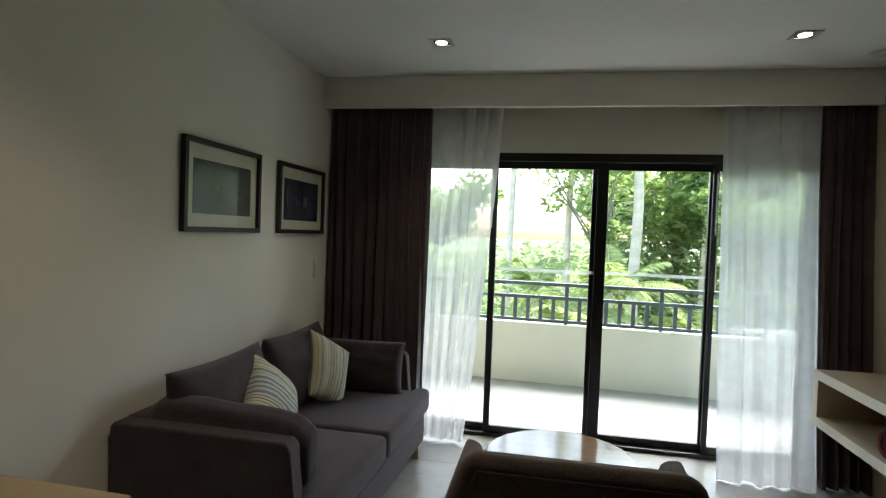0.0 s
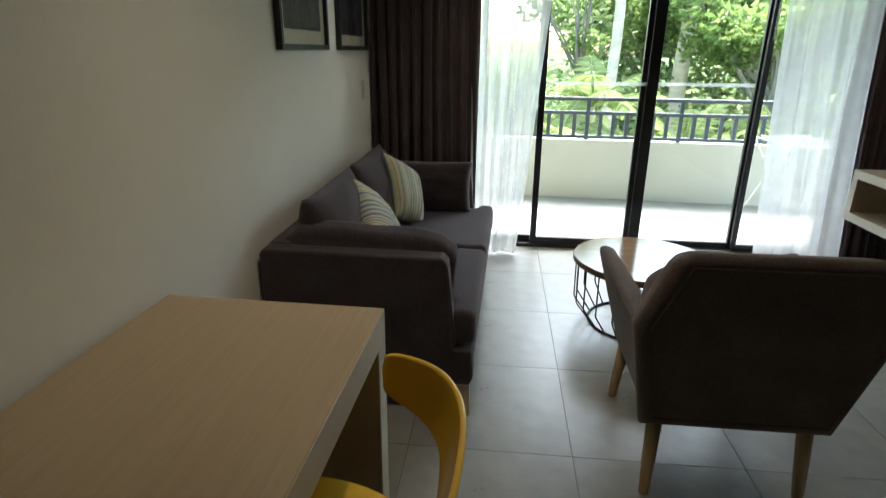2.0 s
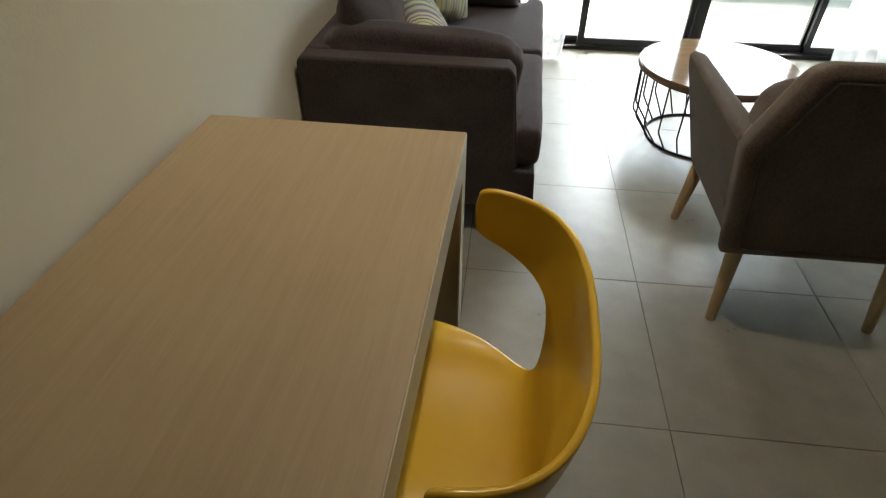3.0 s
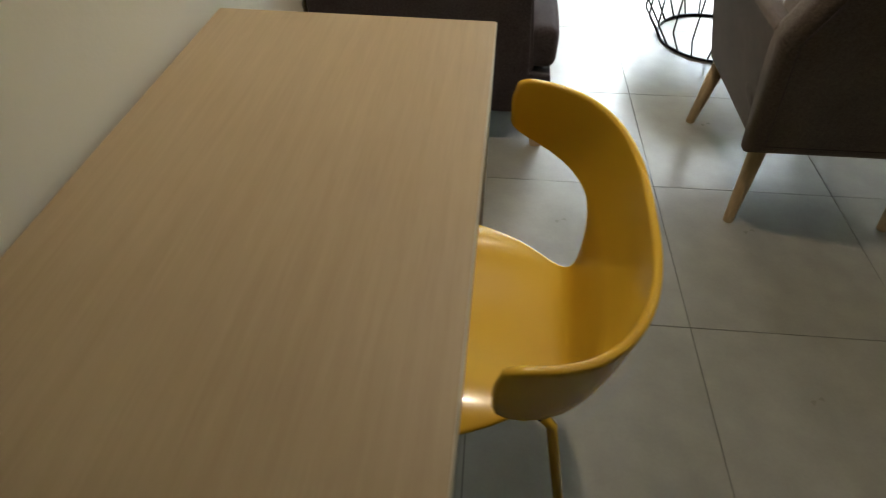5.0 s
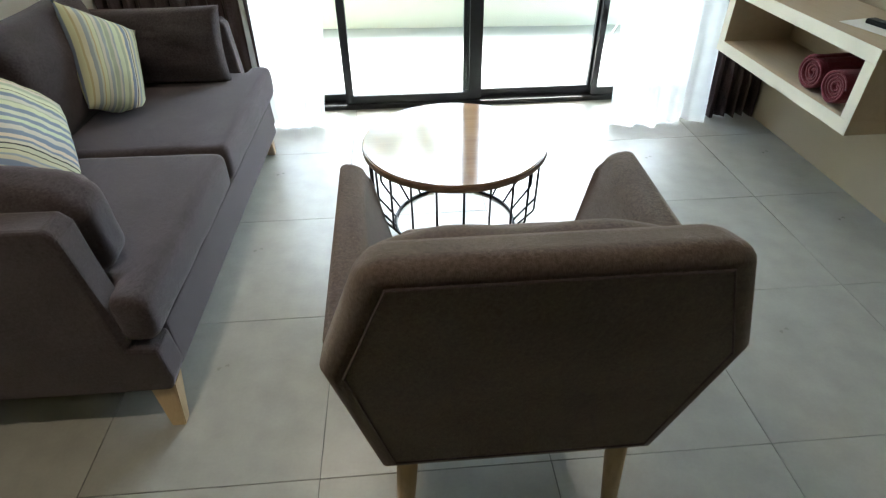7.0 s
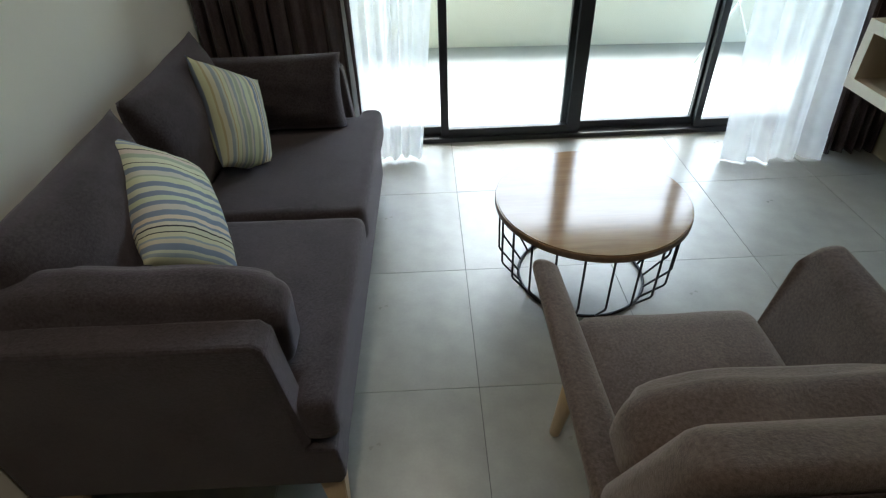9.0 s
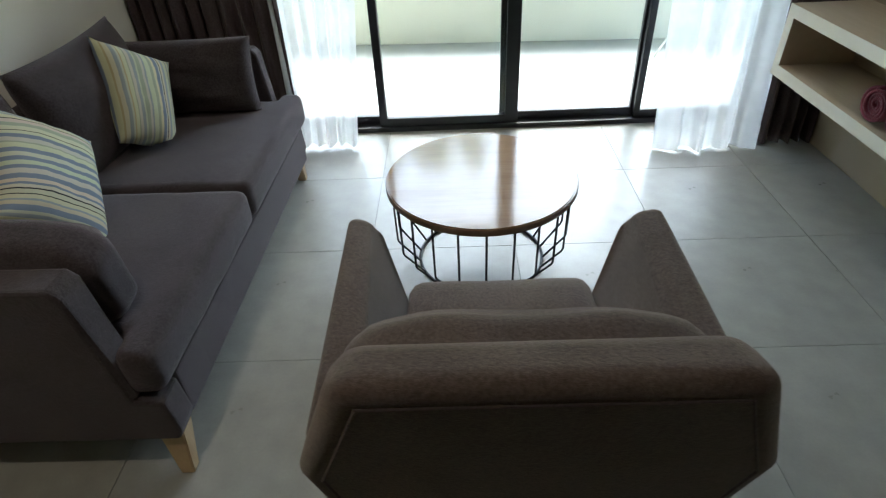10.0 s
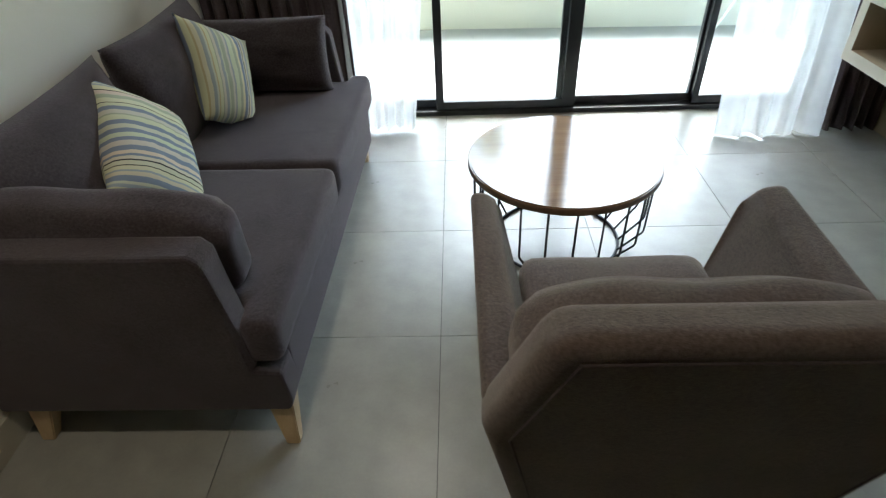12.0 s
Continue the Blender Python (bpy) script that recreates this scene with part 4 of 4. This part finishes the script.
pan = thing("tv_panel", "dark brown wooden panel fixed behind the television", "wall panel")
part("board", boxm(XR - 0.022, XR - 0.001, 0.80, 1.835, 0.915, 1.560, 0.002), M_WENGE, pan)
tv = thing("television", "black flat television on a wall bracket, switched off", "television", pose(2.113, 1.28, 1.25, 0, -3, -3))
part("casing", boxm(-0.018, 0.035, -0.465, 0.465, -0.268, 0.268, 0.010, 3), M_BEZEL, tv)
part("screen", boxm(-0.0205, -0.0185, -0.437, 0.437, -0.222, 0.246), M_SCREEN, tv, "dark glossy screen")
part("logo_bar", boxm(-0.0200, -0.0186, -0.03, 0.03, -0.249, -0.241), M_STEEL, tv)
part("bracket", boxm(0.0352, 0.084, -0.11, 0.11, -0.11, 0.11, 0.004), M_BEZEL, tv)

# ---------------------------------------------------------------- balcony
structure("balcony_floor", boxm(-1.6, 3.4, 2.425, 4.35, -0.15, -0.012), M_PALE, "pale balcony floor, smooth and bright", "floor")
# Slab out of view, presumed above; its edge keeps direct sun off the room.
structure("balcony_shade_slab", boxm(-1.6, 3.4, YO, 4.05, 2.64, 2.80), M_CEIL, "unseen slab over the balcony, added to hold back direct sun", "ceiling")
structure("wall_balcony_left", boxm(-1.45, -1.25, YO, 4.25, -0.012, 2.64), M_CREAM, "cream rendered balcony side wall", "wall")
structure("wall_balcony_right", boxm(3.0, 3.2, YO, 3.78, -0.012, 2.64), M_CREAM, "cream rendered balcony side wall", "wall")
BAL = pose(0.5, 3.96, 0, 0, 0, -3.2)
par = tagged(part("parapet", boxm(-1.76, 2.55, 0, 0.13, -0.012, 0.565, 0.004), M_CREAM, m=BAL), "cream rendered balcony parapet wall", "parapet", kind="structure")
rail = thing("balcony_railing", "slate grey painted steel railing on the parapet", "railing", BAL @ pose(0, 0.05, 0.565))
part("bottom_rail", boxm(-1.74, 2.5, -0.018, 0.018, 0.012, 0.045, 0.002), M_RAIL, rail)
part("middle_rail", boxm(-1.74, 2.5, -0.018, 0.018, 0.240, 0.273, 0.002), M_RAIL, rail)
part("top_rail", boxm(-1.74, 2.5, -0.026, 0.026, 0.372, 0.405, 0.003), M_RAIL, rail)
k, x = 0, -1.70
while x < 2.5:
    post = k % 7 == 0
    part("post" if post else "baluster", boxm(x - 0.018, x + 0.018, -0.014, 0.014, 0.0 if post else 0.0452, 0.3718 if post else 0.2398, 0.0015, 1), M_RAIL, rail)
    k, x = k + 1, x + 0.1235

airer = thing("clothes_airer", "white folding metal clothes airer on the balcony", "clothes airer", pose(2.12, 3.22, -0.012, 0, 0, 12))
for s in (-1, 1):
    part("leg_frame", tube(bmesh.new(), [(0.24 * s, -0.26, 0.008), (-0.20 * s, -0.26, 0.72), (-0.20 * s, 0.26, 0.72), (0.24 * s, 0.26, 0.008)], 0.008, 8), M_WHITE, airer, smooth=True)
for i in range(6):
    xx = -0.22 + i * 0.088
    part("rod", tube(bmesh.new(), [(xx, -0.27, 0.722 + 0.004 * (i % 2)), (xx, 0.27, 0.722 + 0.004 * (i % 2))], 0.0055, 6), M_WHITE, airer, smooth=True)
part("cross_bar", tube(bmesh.new(), [(0.13, -0.26, 0.186), (0.13, 0.26, 0.186)], 0.006, 6), M_WHITE, airer, smooth=True)
part("cross_bar", tube(bmesh.new(), [(-0.10, -0.262, 0.558), (-0.10, 0.262, 0.558)], 0.006, 6), M_WHITE, airer, smooth=True)

# ---------------------------------------------------------------- garden
GZ = -3.6
structure("ground", boxm(-400, 400, 4.6, 900, GZ - 0.3, GZ), M_GRASS, "garden lawn reaching to the horizon", "ground")
structure("building_wall", boxm(-8, 8, 3.9, 4.2, GZ, -0.152), M_CREAM, "cream rendered wall of the building below", "wall")


def leaves(name, centres, count, spread, size, material, seed, parent=None, squash=0.7):
    """Many small folded leaves scattered through clumps."""
    r = np.random.RandomState(seed)
    c = np.array(centres)[r.randint(0, len(centres), count)]
    d = r.normal(size=(count, 3))
    d /= np.linalg.norm(d, axis=1)[:, None]
    p = c + d * (r.uniform(0.35, 1, (count, 1)) ** 0.5) * spread * np.array([1, 1, squash])
    a = r.normal(size=(count, 3)) * np.array([1, 1, 0.55])
    a /= np.linalg.norm(a, axis=1)[:, None]
    b = np.cross(a, r.normal(size=(count, 3)))
    b /= np.linalg.norm(b, axis=1)[:, None]
    s = size * r.uniform(0.6, 1.3, (count, 1))
    up = np.cross(a, b) * s * 0.12
    v = np.stack([p - a * s, p + b * s * 0.42 + up, p + a * s, p - b * s * 0.42 + up], 1).reshape(-1, 3)
    f = np.arange(count * 4).reshape(-1, 4)
    me = bpy.data.meshes.new(name)
    me.from_pydata(v.tolist(), [], [(q[0], q[1], q[2]) for q in f.tolist()] + [(q[0], q[2], q[3]) for q in f.tolist()])
    me.materials.append(material)
    ob = new(name, me)
    ob.parent = parent
    return ob


def broad_tree(x, y, height, crown, seed, label, z0=GZ, n=5200, leaf_size=0.13, lean_x=0.0, stout=1.0):
    r = random.Random(seed)
    t = thing("tree", label, "tree", pose(x, y, z0))
    part("trunk", tube(bmesh.new(), [(0, 0, 0), (0.1 * lean_x, 0.05, height * 0.3), (0.3 * lean_x, -0.1, height * 0.55)], [0.26 * stout, 0.2 * stout, 0.15 * stout], 10), M_LIMB, t, smooth=True)
    cs = []
    for k in range(11):
        a = k * 2.4 + r.uniform(-0.4, 0.4)
        rr = crown * r.uniform(0.45, 1.0)
        e = Vector((rr * math.cos(a) + lean_x, rr * math.sin(a), height * r.uniform(0.62, 1.0)))
        s = Vector((0.25 * lean_x, -0.08, height * r.uniform(0.42, 0.55)))
        mid = s.lerp(e, 0.5) + Vector((r.uniform(-0.3, 0.3), r.uniform(-0.3, 0.3), 0.35))
        part("limb", tube(bmesh.new(), [s, mid, e], [0.075 * stout, 0.05 * stout, 0.02 * stout], 7), M_LIMB, t, smooth=True)
        for q in range(4):
            cs.append(tuple(mid.lerp(e, 0.5 + 0.2 * q) + Vector((r.uniform(-1, 1), r.uniform(-1, 1), r.uniform(-0.6, 0.6))) * crown * 0.28))
    leaves("crown", cs, n, crown * 0.27, leaf_size, M_LEAF, seed, t)
    return t


def frond_mesh(bm, base, az, rise, length, droop, seed, leaflet=0.42, per=26):
    r = random.Random(seed)
    pts = []
    for i in range(9):
        s = i / 8
        h = length * s * math.cos(rise) * (1 - 0.12 * s)
        z = length * s * math.sin(rise) - droop * s * s
        pts.append(Vector(base) + Vector((h * math.cos(az), h * math.sin(az), z)))
    tube(bm, pts, [0.025 * (1 - 0.85 * i / 8) + 0.004 for i in range(9)], 5)
    side = Vector((-math.sin(az), math.cos(az), 0))
    for i in range(per):
        s = 0.12 + 0.88 * i / per
        k = min(int(s * 8), 7)
        p = pts[k].lerp(pts[k + 1], s * 8 - k)
        d = (pts[k + 1] - pts[k]).normalized()
        for w in (-1, 1):
            ln = leaflet * (math.sin(math.pi * min(0.95, 0.15 + 0.8 * s)) * 0.8 + 0.25) * r.uniform(0.85, 1.15)
            tip = p + (side * w * 0.85 + d * 0.55 + Vector((0, 0, -0.35 - 0.2 * r.random()))).normalized() * ln
            mid = p.lerp(tip, 0.45) + Vector((0, 0, 0.05 * ln))
            a, b, c, e = bm.verts.new(p), bm.verts.new(mid + d * 0.028), bm.verts.new(tip), bm.verts.new(mid - d * 0.028)
            bm.faces.new((a, b, c))
            bm.faces.new((a, c, e))


def palm(x, y, z_top, trunk_r, seed, label, fronds=15, length=2.4, droop=1.1, dry=0, leanx=0.0, material=None):
    r = random.Random(seed)
    t = thing("palm_tree", label, "palm", pose(x, y, GZ))
    h = z_top - GZ
    path = [(leanx * (i / 10) ** 1.5 + 0.03 * math.sin(i), 0.03 * math.cos(i * 1.3), h * i / 10) for i in range(11)]
    bm = bmesh.new()
    tube(bm, path, [trunk_r * (1.25 - 0.35 * i / 10) for i in range(11)], 14)
    part("trunk", bm, M_BARK, t, smooth=True)
    for k in range(int(h / 0.35)):
        s = (k + 0.5) * 0.35 / h
        i = min(int(s * 10), 9)
        p = Vector(path[i]).lerp(Vector(path[i + 1]), s * 10 - i)
        rr = trunk_r * (1.25 - 0.35 * s)
        if trunk_r > 0.1 and k % 2 == 0 and p.z > h * 0.3:
            part("leaf_scar", tube(bmesh.new(), [p, p + Vector((0, 0, 0.03))], [rr + 0.008, rr + 0.004], 12), M_BARK, t)
    bm = bmesh.new()
    top = Vector(path[-1])
    for k in range(fronds):
        frond_mesh(bm, top, k * 2.399 + r.uniform(-0.2, 0.2), radians(r.uniform(-5, 75)), length * r.uniform(0.8, 1.1), droop * r.uniform(0.7, 1.3), seed * 50 + k)
    part("crown", bm, material or M_FROND, t)
    if dry:
        bm = bmesh.new()
        for k in range(dry):
            frond_mesh(bm, top - Vector((0, 0, 0.1)), k * 2.1, radians(r.uniform(-80, -60)), length * 0.7, 0.2, seed * 70 + k, 0.3, 18)
        part("dry_skirt", bm, M_DRYFROND, t, "brown hanging dead fronds")
    return t


palm(-0.80, 14.4, 6.5, 0.085, 1, "tall slender palm with a pale grey trunk")
palm(0.80, 15.2, 6.8, 0.090, 2, "tall slender palm with a pale grey trunk")
palm(2.45, 13.6, 3.9, 0.13, 3, "palm with a pale trunk and drooping green crown")
palm(5.0, 16.6, 4.2, 0.22, 4, "stout palm with pale trunk and dead brown fronds", dry=9)
palm(-4.5, 17.0, 5.5, 0.13, 5, "tall palm with a pale grey trunk")
for x, y, z, s in ((0.7, 9.6, -0.5, 11), (1.6, 10.6, 0.3, 12), (-1.6, 10.0, -0.9, 13), (3.4, 10.2, -0.6, 14), (-3.2, 11.5, -0.7, 15), (5.8, 11.5, -0.4, 16), (0.0, 12.2, 0.0, 17)):
    palm(x, y, z, 0.055, s, "low yellow-green areca palm in the garden", 13, 1.9, 0.9)
broad_tree(1.95, 14.6, 8.6, 1.6, 21, "broadleaf tree with open leafy branches", lean_x=-0.9, n=2000, leaf_size=0.12, stout=0.42)
broad_tree(4.6, 19.5, 9.0, 3.3, 22, "dense green broadleaf tree", n=9000, leaf_size=0.17)
broad_tree(8.5, 19.0, 9.8, 3.6, 23, "dense green broadleaf tree", n=9000, leaf_size=0.17)
broad_tree(6.6, 14.0, 7.2, 2.5, 24, "leafy green broadleaf garden tree", n=7000, leaf_size=0.13)
broad_tree(-5.5, 22.0, 6.8, 3.0, 25, "leafy green broadleaf garden tree", n=6000, leaf_size=0.17)
broad_tree(12.0, 17.0, 9.4, 3.5, 26, "dense green broadleaf tree", n=8000, leaf_size=0.17)
rs = random.Random(5)
low = [(rs.uniform(-12, 16), rs.uniform(9.0, 24.0), GZ + rs.uniform(0.6, 3.1)) for k in range(150)]
tagged(leaves("shrubs", low, 30000, 1.2, 0.13, M_BUSH, 77), "thick mixed shrubs and undergrowth below the balcony", "shrubs", kind="stuff")
far = [(rs.uniform(-40, 45), rs.uniform(30, 48), GZ + rs.uniform(0.5, 3.6)) for k in range(220)]
mid = [(rs.uniform(1.8, 14), rs.uniform(17.5, 21.5), GZ + rs.uniform(2.0, 7.6)) for k in range(110)]
tagged(leaves("thicket", mid, 17000, 1.25, 0.15, M_BUSH, 79), "dense green thicket of trees behind the palms", "trees", kind="stuff")
tagged(leaves("far_wood", far, 26000, 2.2, 0.32, M_BUSH, 78), "distant trees and bushes, pale in the haze", "trees", kind="stuff")

# ---------------------------------------------------------------- floor tiles
def tile_mesh(w, d):
    bm = bmesh.new()
    lo = add_box(bm, 0.0012, w - 0.0012, 0.0012, d - 0.0012, -0.008, 0.0)
    return mesh_of("tile", bm, M_TILE)


SHARED = {}
i0, i1 = math.floor(XL / 0.6), math.floor(XR / 0.6)
j0, j1 = math.floor(YB / 0.6), math.floor(YW / 0.6)
for i in range(i0, i1 + 1):
    for j in range(j0, j1 + 1):
        x0, x1 = max(i * 0.6, XL), min(i * 0.6 + 0.6, XR)
        y0, y1 = max(j * 0.6, YB), min(j * 0.6 + 0.6, YW)
        if x1 - x0 < 0.01 or y1 - y0 < 0.01:
            continue
        key = (round(x1 - x0, 3), round(y1 - y0, 3))
        if key not in SHARED:
            SHARED[key] = tile_mesh(*key)
        ob = new("tile", SHARED[key])
        ob.parent = floor_slab
        ob.matrix_basis = pose(x0, y0, 0)
